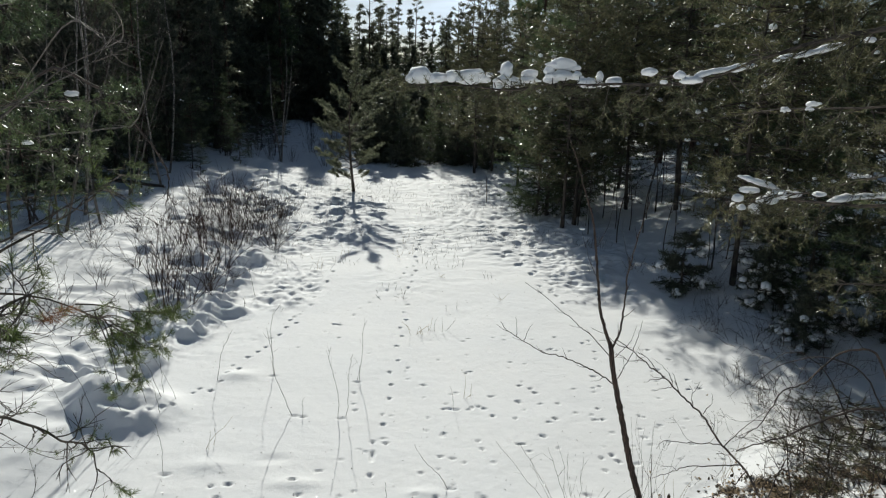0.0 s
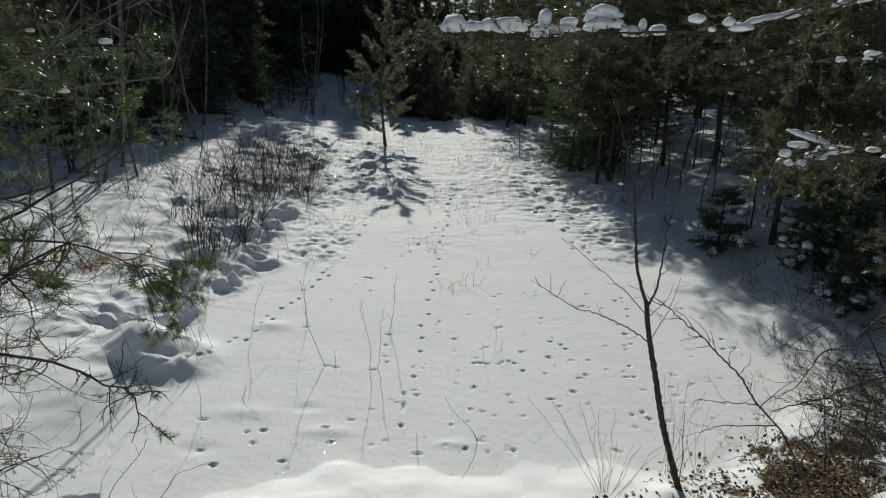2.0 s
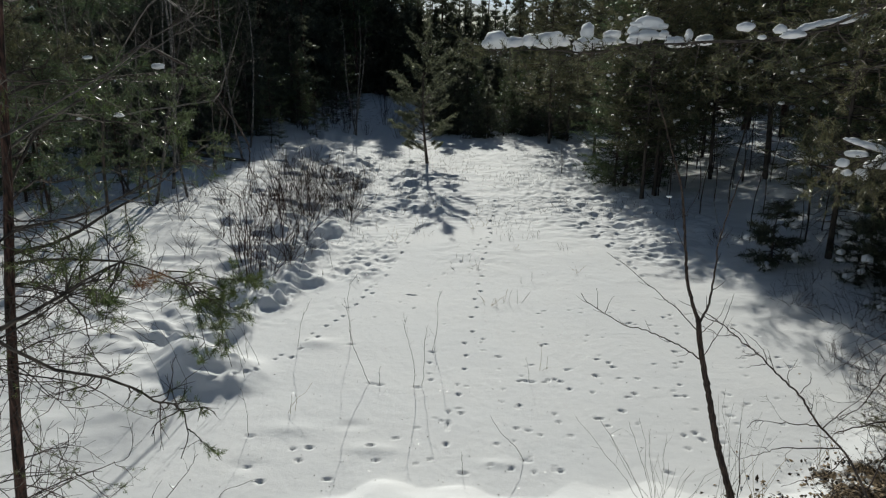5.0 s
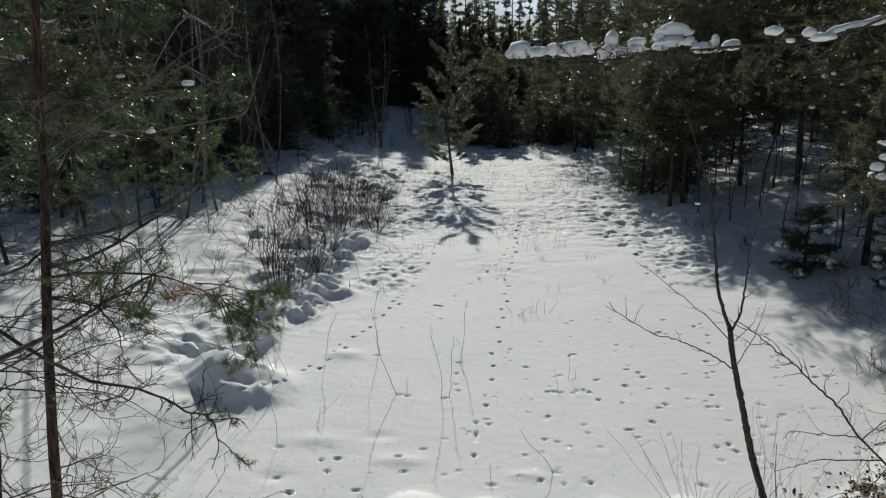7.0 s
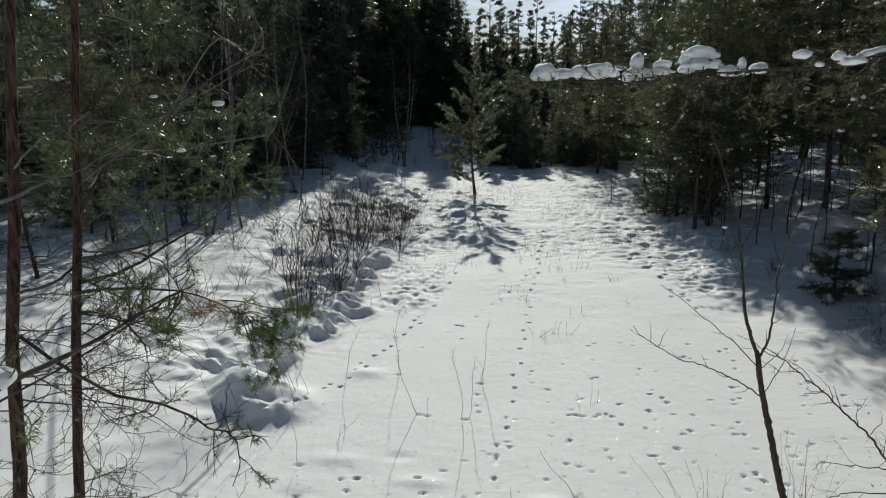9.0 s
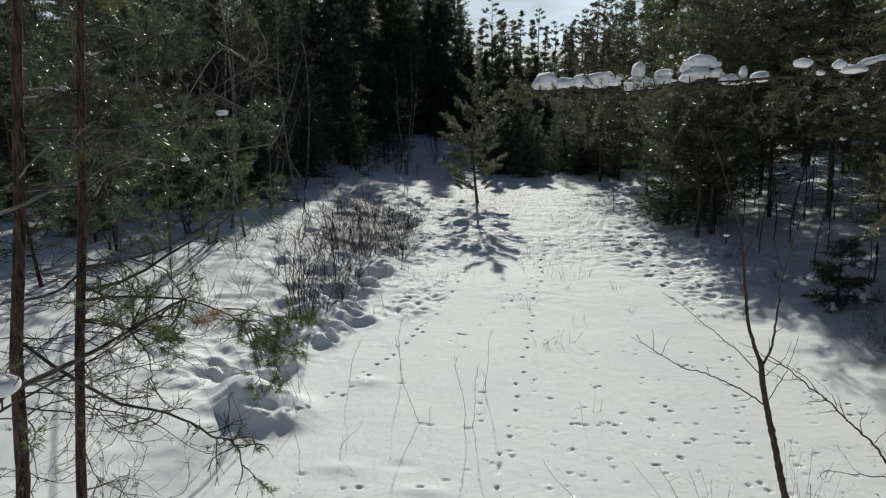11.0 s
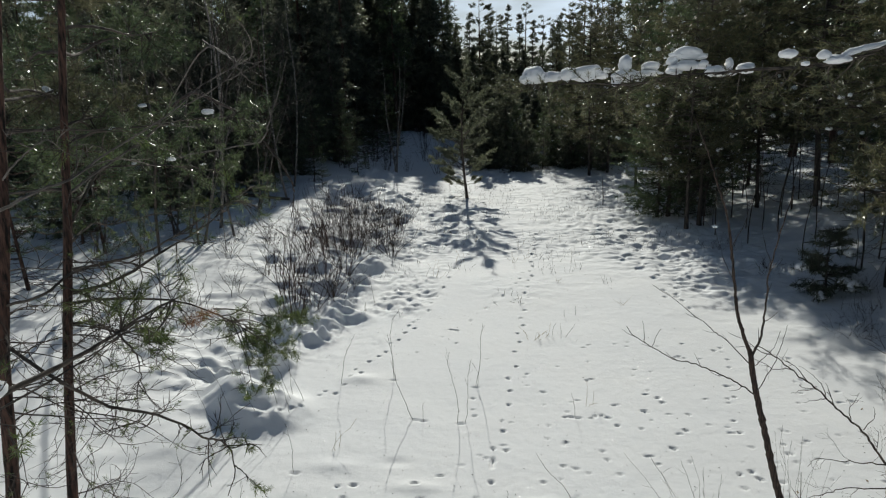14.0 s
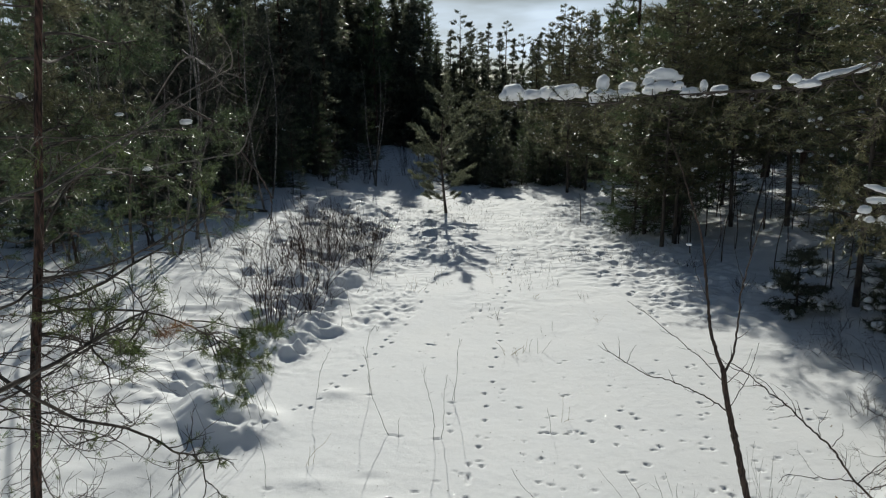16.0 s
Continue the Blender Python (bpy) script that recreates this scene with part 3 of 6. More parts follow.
def conifer(name, label, seed, height, clear=1.0, spread=1.4, gap=0.3, per=5, lift=0.35, droop=0.0, mats=(BARK_DARK, NEEDLE), needles=10,
            length=0.1, width=0.008, density=1.0, profile=0.75, lean=(0, 0), radius=None, dead=0.5, snow=0, group="", far=False, forward=0.6, lump_size=(0.025, 0.06), inner=0.22):
    """A pine or spruce: tapered trunk, whorls of limbs with side twigs, needle bundles on the twigs, dead twigs below the crown."""
    rng = np.random.default_rng(seed)
    tree = thing(name, label, "tree", group)
    radius = radius or 0.012 * height + 0.01
    k = 9
    s = np.linspace(0, 1, k)
    bend = rng.normal(size=2) * 0.02 * height
    spine = np.stack([lean[0] * s * height + bend[0] * np.sin(s * 3), lean[1] * s * height + bend[1] * np.sin(s * 2.5), s * height - 0.15 * (1 - s)], 1)
    trunk = Geo()
    trunk.tube(spine, radius * (1 - 0.93 * s) * np.where(s == 0, 1.25, 1), 5 if far else 8)
    part("trunk", trunk, mats[0], tree)
    at = lambda z: np.array([np.interp(z / height, s, spine[:, c]) for c in range(3)])
    limbs, green = Geo(), Geo()
    cen, axs, ta, tb = [], [], [], []
    z = clear
    while z < height * 0.985:
        rel = (z - clear) / (height - clear)
        reach = spread * (1 - rel) ** profile * (0.55 + 0.45 * min(1, rel * 5))
        for q in range(max(2, round(per * (0.7 + 0.3 * (1 - rel))))):
            az = rng.uniform(0, 2 * np.pi)
            size = max(0.12, reach * rng.uniform(0.6, 1.12))
            up = lift * (0.55 + rel) + rng.normal() * 0.12
            out = np.array([math.cos(az), math.sin(az), 0])
            a = at(z + rng.uniform(-0.5, 0.5) * gap)
            ss = np.linspace(0, 1, 5)[:, None]
            path = a + out * size * ss + np.array([0, 0, 1.0]) * (size * (up * ss - droop * np.sin(ss * np.pi * 0.75)))
            path[1:] += rng.normal(size=(4, 3)) * 0.04 * size
            r0 = min(radius * 0.5, 0.006 + 0.011 * size)
            if far:
                limbs.sticks(path[[0, 2]], path[[2, 4]], (r0, r0 * 0.6), (r0 * 0.6, r0 * 0.25))
            else:
                limbs.tube(path, r0 * np.linspace(1, 0.25, 5), 3)
            n = max(3, int(size * 11 * density))
            f = np.sort(rng.uniform(inner, 1, n))
            f[-1] = 1.0
            pos = np.stack([np.interp(f, ss[:, 0], path[:, c]) for c in range(3)], 1)
            along = unit(path[-1] - path[0])
            across = np.cross(along, [0, 0, 1.0])
            sgn = rng.choice([-1, 1], n)[:, None]
            way = unit(along * rng.uniform(0.5, 1, (n, 1)) + across * sgn * rng.uniform(0.3, 1.0, (n, 1)) + rng.normal(size=(n, 3)) * 0.18 + [0, 0, 0.12])
            way[-1] = along
            tl = size * rng.uniform(0.1, 0.34, (n, 1)) * (1.15 - f[:, None] * 0.6) + 0.04
            end = pos + way * tl
            ta.append(pos), tb.append(end)
            for share in (1.0, 0.55):
                cen.append(pos + way * tl * share), axs.append(way)
            if snow and rng.random() < snow and size > 0.35:
                for f0 in rng.uniform(0.45, 0.98, 2):
                    p = np.array([np.interp(f0, ss[:, 0], path[:, c]) for c in range(3)])
                    w = rng.uniform(*lump_size)
                    lump = Geo()
                    snow_lump(lump, p + [0, 0, 0.02], (w * rng.uniform(0.8, 1.3), w, w * rng.uniform(0.65, 1.0)), rng, 1)
                    part("snow_clump", lump, SNOW_LUMP, tree, "white clump of settled snow")
        z += gap * rng.uniform(0.75, 1.25)
    if not far:
        limbs.sticks(np.concatenate(ta)[::2], np.concatenate(tb)[::2], 0.004, 0.0015)
    nd = int(dead * clear * 14)
    if nd:
        zz = rng.uniform(0.2, 1, nd) * clear
        az = rng.uniform(0, 6.283, nd)
        a = np.array([at(v) for v in zz])
        size = rng.uniform(0.25, 0.9, nd) * spread * 0.7
        for m in range(nd):
            b = a[m] + np.array([math.cos(az[m]), math.sin(az[m]), rng.uniform(-0.35, 0.25)]) * size[m]
            path = wiggle(a[m], b, rng, 4, 0.03, 0.05)
            limbs.tube(path, np.linspace(0.007, 0.002, 4), 3)
            st = path[rng.integers(1, 4, 3)]
            limbs.sticks(st, st + unit(b - a[m] + rng.normal(size=(3, 3)) * size[m] * 0.5) * size[m] * 0.4, 0.003, 0.001)
    green.tufts(np.concatenate(cen), np.concatenate(axs), rng, needles, length, width, forward, simple=True)
    part("crown", green, mats[1], tree, smooth=False, kind="stuff")
    part("limb", limbs, mats[0], tree, "tapering limbs with side twigs", kind="stuff")
    return tree


def branching(geo, a, way, size, radius, rng, depth, forks=5, spread=0.55, curl=0.12, up=0.12, sides=5):
    """Bare wood: a crooked shoot with thinner shoots along it."""
    k = 6 if depth else 4
    pts = [np.asarray(a, float)]
    w = unit(way)
    for _ in range(k):
        w = unit(w + rng.normal(size=3) * curl + [0, 0, up * 0.3])
        pts.append(pts[-1] + w * size / k)
    pts = np.array(pts)
    geo.tube(pts, radius * np.linspace(1, 0.3, k + 1), sides if depth > 1 else 3)
    if depth:
        for f in rng.uniform(0.25, 0.98, forks):
            at = np.array([np.interp(f * k, np.arange(k + 1), pts[:, c]) for c in range(3)])
            branching(geo, at, unit(w + rng.normal(size=3) * spread + [0, 0, up]), size * rng.uniform(0.25, 0.5) * (1.2 - 0.5 * f), radius * 0.45, rng, depth - 1, max(2, forks - 1), spread, curl, up)


def bare_tree(name, label, seed, height, mat, clear=0.35, stems=1, radius=0.05, lean=0.1, forks=9, group="", category="tree"):
    rng = np.random.default_rng(seed)
    tree = thing(name, label, category, group)
    wood = Geo()
    for _ in range(stems):
        az = rng.uniform(0, 6.283)
        tip = np.array([math.cos(az) * lean * height, math.sin(az) * lean * height, height * rng.uniform(0.85, 1.05)])
        path = wiggle((rng.normal() * 0.06 * (stems > 1), rng.normal() * 0.06 * (stems > 1), -0.15), tip, rng, 8, 0, 0.012)
        stem = Geo()
        stem.tube(path, radius * np.linspace(1, 0.12, 8), 7)
        part("trunk" if category == "tree" else "stem", stem, mat, tree)
        for f in rng.uniform(clear, 0.97, forks):
            at = np.array([np.interp(f * 7, np.arange(8), path[:, c]) for c in range(3)])
            az = rng.uniform(0, 6.283)
            branching(wood, at, (math.cos(az), math.sin(az), 0.8), height * 0.28 * (1.25 - f), radius * 0.35 * (1.2 - f), rng, 2, 4)
    part("branch", wood, TWIG if mat == BARK_BIRCH else mat, tree, kind="stuff")
    return tree


def set_at(tree, x, y, turn=0.0, size=1.0, sink=0.03):
    tree.location = (x, y, floor_z(x, y) - sink)
    tree.rotation_euler = (0, 0, turn)
    tree.scale = (size, size, size)
    return tree


def copy_at(tree, x, y, turn, size):
    c = copy_thing(tree, Matrix.Identity(4))
    return set_at(c, x, y, turn, size)


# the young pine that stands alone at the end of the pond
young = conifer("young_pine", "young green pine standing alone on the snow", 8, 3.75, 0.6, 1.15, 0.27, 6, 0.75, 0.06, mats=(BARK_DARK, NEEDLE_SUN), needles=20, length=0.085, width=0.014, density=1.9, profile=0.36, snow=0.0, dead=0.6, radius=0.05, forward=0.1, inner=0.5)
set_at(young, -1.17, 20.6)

# dense pines along one bank of the pond
GROUP_R = "pines along the pond bank"
LABEL_R = "dark green pine with snow clumps in its dense crown"
protoR = [
    conifer("pine_tree", LABEL_R, 31, 6.4, 1.6, 1.75, 0.24, 7, 0.2, 0.08, (BARK_DARK, NEEDLE_OLIVE), 9, 0.12, 0.015, 0.85, 0.45, snow=0.2, dead=1.3, radius=0.052, group=GROUP_R),
    conifer("pine_tree", LABEL_R, 32, 7.2, 1.9, 1.9, 0.25, 7, 0.15, 0.1, (BARK_DARK, NEEDLE_OLIVE), 9, 0.12, 0.015, 0.85, 0.5, snow=0.2, dead=1.3, radius=0.052, group=GROUP_R),
    conifer("pine_tree", LABEL_R, 33, 5.6, 0.4, 1.5, 0.22, 7, 0.2, 0.08, (BARK_DARK, NEEDLE), 9, 0.12, 0.015, 0.85, 0.55, snow=0.2, dead=1.3, radius=0.052, group=GROUP_R),
]
PLACES_R = ((4.54, 15.3), (6.24, 16.4), (4.1, 16.4), (4.12, 14.82), (7.25, 15.6), (5.2, 19.3), (4.5, 22.5), (6.2, 21.5), (7.3, 12.6), (5.75, 9.9), (8.2, 17.6), (8.2, 10.3), (3.4, 26.2), (4.2, 26.8), (7.2, 19.8),
            (7.0, 8.0), (9.0, 12.8), (6.2, 6.2), (8.0, 6.4), (9.9, 9.0), (5.3, 17.6), (5.6, 4.4), (6.9, 10.6), (8.6, 14.4), (9.6, 16.2))
r = np.random.default_rng(77)
for n, (x, y) in enumerate(PLACES_R):
    t, k = r.uniform(0, 6.28), r.uniform(0.85, 1.15)
    if n < 3:
        set_at(protoR[n], x, y, t, k)
    else:
        copy_at(protoR[n % 3], x, y, t, k)

# low bushy pines that fill the gaps below
for x, y, t, k in ((7.4, 10.9, 1.3, 0.6), (6.9, 6.9, 5.3, 0.5), (4.9, 16.2, 2.0, 0.75), (3.85, 16.5, 0.6, 0.72), (6.4, 8.9, 4.4, 0.6)):
    copy_at(protoR[2], x, y, t, k)

for x, y, t, k in ((1.7, 28.6, 0.5, 0.45), (0.6, 30.5, 1.9, 0.5), (2.9, 29.3, 2.9, 0.6), (3.7, 27.9, 4.1, 0.6), (2.4, 31.5, 5.0, 0.7)):
    copy_at(protoR[2], x, y, t, k)

# pines on the other bank, nearer than the woods
GROUP_L = "pines of the shaded bank"
protoL = [
    conifer("pine_tree", "airy green pine with snow flecks on its boughs", 36, 6.0, 0.8, 1.45, 0.24, 5, 0.15, 0.06, (BARK_PINE, NEEDLE), 12, 0.085, 0.008, 1.0, 0.45, snow=0.03, dead=1.6, radius=0.03, group=GROUP_L),
    conifer("pine_tree", "airy green pine with snow flecks on its boughs", 37, 5.2, 0.7, 1.35, 0.24, 5, 0.15, 0.06, (BARK_PINE, NEEDLE), 12, 0.085, 0.008, 1.0, 0.45, snow=0.03, dead=1.6, radius=0.03, group=GROUP_L),
]
for n, (x, y, t, k) in enumerate(((-7.7, 9.4, 0.4, 1.0), (-8.6, 7.8, 2.0, 1.0), (-7.9, 11.8, 1.2, 0.9), (-9.8, 9.6, 3.0, 1.1), (-7.3, 13.4, 5.1, 0.55), (-9.2, 13.0, 0.1, 1.0))):
    set_at(protoL[n], x, y, t, k) if n < 2 else copy_at(protoL[n % 2], x, y, t, k)

# woods on the other bank and at the far end
GROUP_F = "trees of the surrounding forest"
protoF = [
    conifer("spruce_tree", "tall dark spruce of the forest edge", 41, 11.5, 0.6, 2.1, 0.46, 6, -0.02, 0.12, (BARK_DARK, NEEDLE_DARK), 4, 0.5, 0.13, 0.34, 0.8, dead=0.25, group=GROUP_F, far=True),
    conifer("spruce_tree", "tall dark spruce of the forest edge", 42, 9.0, 0.3, 2.0, 0.42, 6, -0.05, 0.12, (BARK_DARK, NEEDLE_DARK), 4, 0.48, 0.12, 0.34, 0.75, dead=0.3, group=GROUP_F, far=True),
    conifer("pine_tree", "slender forest pine with a thin crown", 43, 12.5, 4.5, 1.5, 0.46, 5, 0.25, 0.03, (BARK_PINE, NEEDLE_DARK), 5, 0.34, 0.07, 0.45, 0.6, dead=0.25, group=GROUP_F, far=True),
    conifer("pine_tree", "slender forest pine with a thin crown", 44, 10.5, 3.0, 1.45, 0.44, 5, 0.25, 0.03, (BARK_PINE, NEEDLE), 5, 0.34, 0.07, 0.45, 0.6, dead=0.25, group=GROUP_F, far=True),
    conifer("young_spruce", "young dark spruce in the undergrowth", 45, 3.6, 0.15, 1.2, 0.26, 6, -0.02, 0.1, (BARK_DARK, NEEDLE_DARK), 4, 0.3, 0.07, 0.6, 0.75, dead=0.0, group=GROUP_F, far=True),
]
near_spruce = conifer("spruce_tree", "dark spruce of the shaded bank with fine drooping twigs", 49, 9.0, 0.3, 2.0, 0.36, 6, -0.05, 0.12, (BARK_DARK, NEEDLE_DARK), 6, 0.22, 0.05, 0.6, 0.75, dead=0.3, group=GROUP_F, far=True)
set_at(near_spruce, -9.6, 22.6, 0.0, 0.75)
# airy trees of the skyline, which the light passes through
protoS = [
    conifer("spruce_tree", "slim spruce spire with thin see-through boughs", 46, 10.0, 1.2, 1.05, 0.33, 5, 0.12, 0.06, (BARK_DARK, NEEDLE_DARK), 8, 0.17, 0.042, 0.75, 0.75, dead=0.2, group=GROUP_F, far=True),
    conifer("pine_tree", "tall pine with a ragged clumped crown", 47, 11.0, 4.6, 1.35, 0.5, 4, 0.4, 0.1, (BARK_PINE, NEEDLE_DARK), 9, 0.18, 0.045, 0.9, 0.4, dead=0.3, group=GROUP_F, far=True, inner=0.55),
    conifer("spruce_tree", "slim spruce spire with thin see-through boughs", 48, 9.0, 0.8, 1.25, 0.36, 5, 0.05, 0.08, (BARK_DARK, NEEDLE_DARK), 8, 0.18, 0.042, 0.7, 0.85, dead=0.2, group=GROUP_F, far=True),
]
SKYLINE = ((-3.2, 8.3, 0), (-2.4, 8.8, 2), (-1.6, 10.4, 1), (-0.9, 9.6, 0), (-0.2, 8.8, 2), (0.5, 9.4, 0), (1.1, 8.6, 2), (1.7, 9.4, 1), (2.3, 8.4, 0), (2.9, 8.6, 1), (3.5, 8.0, 2), (4.2, 8.8, 0), (5.0, 9.2, 1), (5.8, 10.6, 1), (6.6, 10.2, 1), (7.3, 9.0, 0), (8.0, 9.8, 2), (8.8, 9.4, 0), (9.6, 10.4, 1), (10.6, 9.6, 2))
PROTO_H = (11.5, 9.0, 12.5, 10.5, 3.6)
SUNNY = ((-14, -10, -7, -6, -5.4, -4.2, 0, 3.2, 4.6, 7), (6, 8, 10.5, 13, 18.5, 22.5, 24.5, 22, 8, 3))   # where the low sun reaches down to, by x


def room(x, y):
    """The height that a tree may have so that its shadow ends before the sunlit snow."""
    h = 6.0
    for _ in range(3):
        h = (y - np.interp(x + 0.2 * h, *SUNNY)) / 2.05
    return h


spots = []
r = np.random.default_rng(78)
for n in range(12000):
    x, y = r.uniform(-46, 46), r.uniform(11, 60)
    edge_l, edge_r = np.interp(y, (9, 13, 18, 24, 32, 40, 43), (-11, -9.5, -8.2, -8.4, -8.6, -8, 60)), np.interp(y, (9, 20, 26, 34, 40, 43), (11, 10, 6.4, 6, 5, -60))
    if (x > 10 and y > 14 and n % 5 < 3) or (n % 2 and (x < -20 or x > 14)):
        continue
    if edge_l < x < edge_r or abs(x) > 4 + y * 0.78 or room(x, y) < 0.9:
        continue
    if all((x - a) ** 2 + (y - b) ** 2 > (1.3 + 0.014 * y) ** 2 for a, b, _ in spots):
        spots.append((x, y, room(x, y)))
    if len(spots) >= 250:
        break
spots.sort(key=lambda p: -p[2])
for n, (x, y, top) in enumerate(spots):
    if n < 5:
        kind = n
    elif top < 4.5:
        kind = 4
    else:
        kind = int(r.choice([0, 1, 2, 3, 4], p=[0.26, 0.26, 0.16, 0.2, 0.12]))
    k = min(r.uniform(0.8, 1.15), top / PROTO_H[kind])
    if n >= 5 and -3.5 < x / y * 48 < 12 and y > 34:
        k *= 0.6
    if n < 5:
        set_at(protoF[n], x, y, r.uniform(0, 6.28), k)
    elif kind < 2 and y < 27:
        copy_at(near_spruce, x, y, r.uniform(0, 6.28), k * PROTO_H[kind] / 9)
    else:
        copy_at(protoF[kind], x, y, r.uniform(0, 6.28), k)

# bare birches between the conifers
GROUP_B = "bare birches at the forest edge"
birch = bare_tree("birch_tree", "bare birch with pale bark and fine twigs", 51, 8.5, BARK_BIRCH, 0.3, 1, 0.04, 0.05, 12, GROUP_B)
set_at(birch, -6.6, 14.2)
birch3 = bare_tree("birch_tree", "clump of three bare birch stems rising from the snow", 52, 5.6, BARK_BIRCH, 0.35, 3, 0.035, 0.1, 6, GROUP_B)
set_at(birch3, -4.6, 27.5)
for x, y, t, k in ((-7.6, 16.5, 1.0, 1.0), (-8.8, 14.6, 2.2, 0.9), (-6.4, 18.5, 4.0, 0.85), (-9.6, 17.5, 5.0, 1.05), (-5.9, 13.4, 3.0, 0.7), (-7.2, 21.5, 0.4, 0.9)):
    copy_at(birch, x, y, t, k)

# closed rows of spruces behind the far bank
r = np.random.default_rng(57)
for k in range(34):
    x, y = -17 + 1.5 * (k % 17) + r.normal() * 0.3, (44.5, 47.5)[k // 17] + r.normal() * 0.8
    kind = (0, 1, 1)[k % 3]
    copy_at(protoF[kind], x, y, r.uniform(0, 6.28), ((y - 26.5) / 2.05 if x < -4 else 4.6 + r.normal() * 0.9) / PROTO_H[kind])
for n, (x, top, kind) in enumerate(SKYLINE):
    y = 47.5 + r.uniform(-1.5, 2.5)
    k = (top * y / 48 - 0.8) / (10.0, 11.0, 9.0)[kind]
    if n in (0, 1, 2):
        set_at(protoS[kind], x * y / 48, y, r.uniform(0, 6.28), k)
    else:
        copy_at(protoS[kind], x * y / 48, y, r.uniform(0, 6.28), k)
for n in range(16):
    x, y, kind = r.uniform(-5, 13), r.uniform(50, 60), n % 3
    copy_at(protoS[kind], x * y / 48, y, r.uniform(0, 6.28), r.uniform(6.5, 8.6) * y / 48 / (10.0, 11.0, 9.0)[kind])
for k in range(22):
    copy_at(protoF[4], r.uniform(-14, 8), r.uniform(42.5, 46), r.uniform(0, 6.28), r.uniform(0.3, 0.65))
# undergrowth of young spruces that darkens the far end
for k in range(16):
    y = r.uniform(27.2, 32.5)
    copy_at(protoF[4], -1.6 + 0.42 * k + r.normal() * 0.45, y, r.uniform(0, 6.28), (y - 23.2) / 2.05 / 3.6 * r.uniform(0.6, 1.08))
for k in range(34):
    y = r.uniform(31, 41)
    copy_at(protoF[4], r.uniform(-0.02, 0.2) * y, y, r.uniform(0, 6.28), min(r.uniform(0.45, 0.95), (y - 22) / 2.05 / 3.6))
# spruces that shade the far side of the other bank
for x, y, k in ((-8.4, 20.5, 0.55), (-8.2, 24.6, 0.7), (-9.3, 27.0, 0.85), (-10.6, 19.2, 0.7), (-7.6, 28.8, 0.8), (-11.2, 16.4, 0.6), (-9.2, 17.2, 0.4)):
    copy_at(near_spruce, x, y, r.uniform(0, 6.28), k)

# thin dead poles in the shade of the bank pines
GROUP_P = "dead saplings under the pines"
pole = bare_tree("dead_sapling", "thin dead sapling with short broken twigs", 55, 2.9, BARK_DARK, 0.15, 1, 0.014, 0.08, 5, GROUP_P)
set_at(pole, 4.9, 13.2)
r = np.random.default_rng(56)
for k in range(34):
    y = r.uniform(9.0, 20)
    copy_at(pole, np.interp(y, (9, 14, 20), (5.2, 4.4, 4.6)) + abs(r.normal()) * 2.0, y, r.uniform(0, 6.28), r.uniform(0.5, 1.2))

# arching bare alders before the dark woods
alder = bare_tree("alder_tree", "bare alder with long pale arching branches", 58, 4.6, TWIG_GREY, 0.2, 3, 0.022, 0.28, 9, "bare alders on the shaded bank", )
set_at(alder, -6.2, 12.6)
for x, y, t, k in ((-7.4, 13.8, 1.5, 1.1), (-8.2, 12.0, 4.2, 1.0), (-6.6, 16.8, 5.2, 0.9)):
    copy_at(alder, x, y, t, k)

arch = thing("alder_tree", "leaning bare alder whose thin top arches down", "tree", "bare alders on the shaded bank")
rng = np.random.default_rng(59)
for rad, points in ((0.03, ((-6.9, 12.0, 0.0), (-6.5, 11.4, 1.8), (-5.7, 10.5, 3.0), (-4.6, 9.5, 3.45), (-3.72, 9.0, 3.09), (-3.41, 9.0, 2.72), (-3.14, 9.0, 2.31), (-3.01, 9.0, 2.04), (-3.02, 9.0, 1.81), (-3.08, 9.0, 1.57))),
                    (0.014, ((-6.3, 11.2, 2.2), (-4.6, 9.6, 2.5), (-3.0, 8.0, 2.71), (-2.9, 8.0, 3.04), (-2.78, 8.0, 3.27), (-2.61, 8.0, 3.74))), (0.01, ((-5.8, 10.6, 2.9), (-3.3, 7.2, 3.9), (-2.47, 6.0, 3.6), (-2.41, 6.0, 3.48), (-2.3, 6.0, 3.37), (-2.15, 6.0, 3.33))),
                    (0.007, ((-3.3, 7.2, 3.9), (-2.6, 6.1, 3.65), (-2.43, 6.0, 3.6), (-2.23, 6.0, 3.54), (-2.07, 6.0, 3.46)))):
    g = Geo()
    p = smooth_line(points, 5, 0.006, rng)
    p[0, 2] = min(p[0, 2], floor_z(*p[0, :2]) - 0.1) if p[0, 2] < 0.5 else p[0, 2]
    g.tube(p, np.linspace(rad, rad * 0.22, len(p)), 5)
    for q in p[8:-2:4]:
        branching(g, q, p[-1] - p[-6] + rng.normal(size=3) * 0.35, rng.uniform(0.25, 0.6), rad * 0.18, rng, 1, 3, 0.7, 0.2, 0.1)
    part("trunk" if rad == 0.03 else "branch", g, TWIG if rad == 0.03 else TWIG_GREY, arch)

# small pines round the shaded hollow
for x, y, t in ((-6.2, 21.5, 0.3), (-6.9, 23.0, 1.4), (-7.4, 20.3, 2.5), (-5.7, 25.0, 3.6), (-6.6, 26.4, 4.7), (-5.2, 29.5, 5.8), (-6.1, 31.0, 0.9), (-7.2, 28.3, 2.0), (-7.0, 18.6, 3.3)):
    copy_at(protoL[1], x, y, t, min(0.6, room(x, y) / 5.2))

# ---- bushes, saplings, grass ----


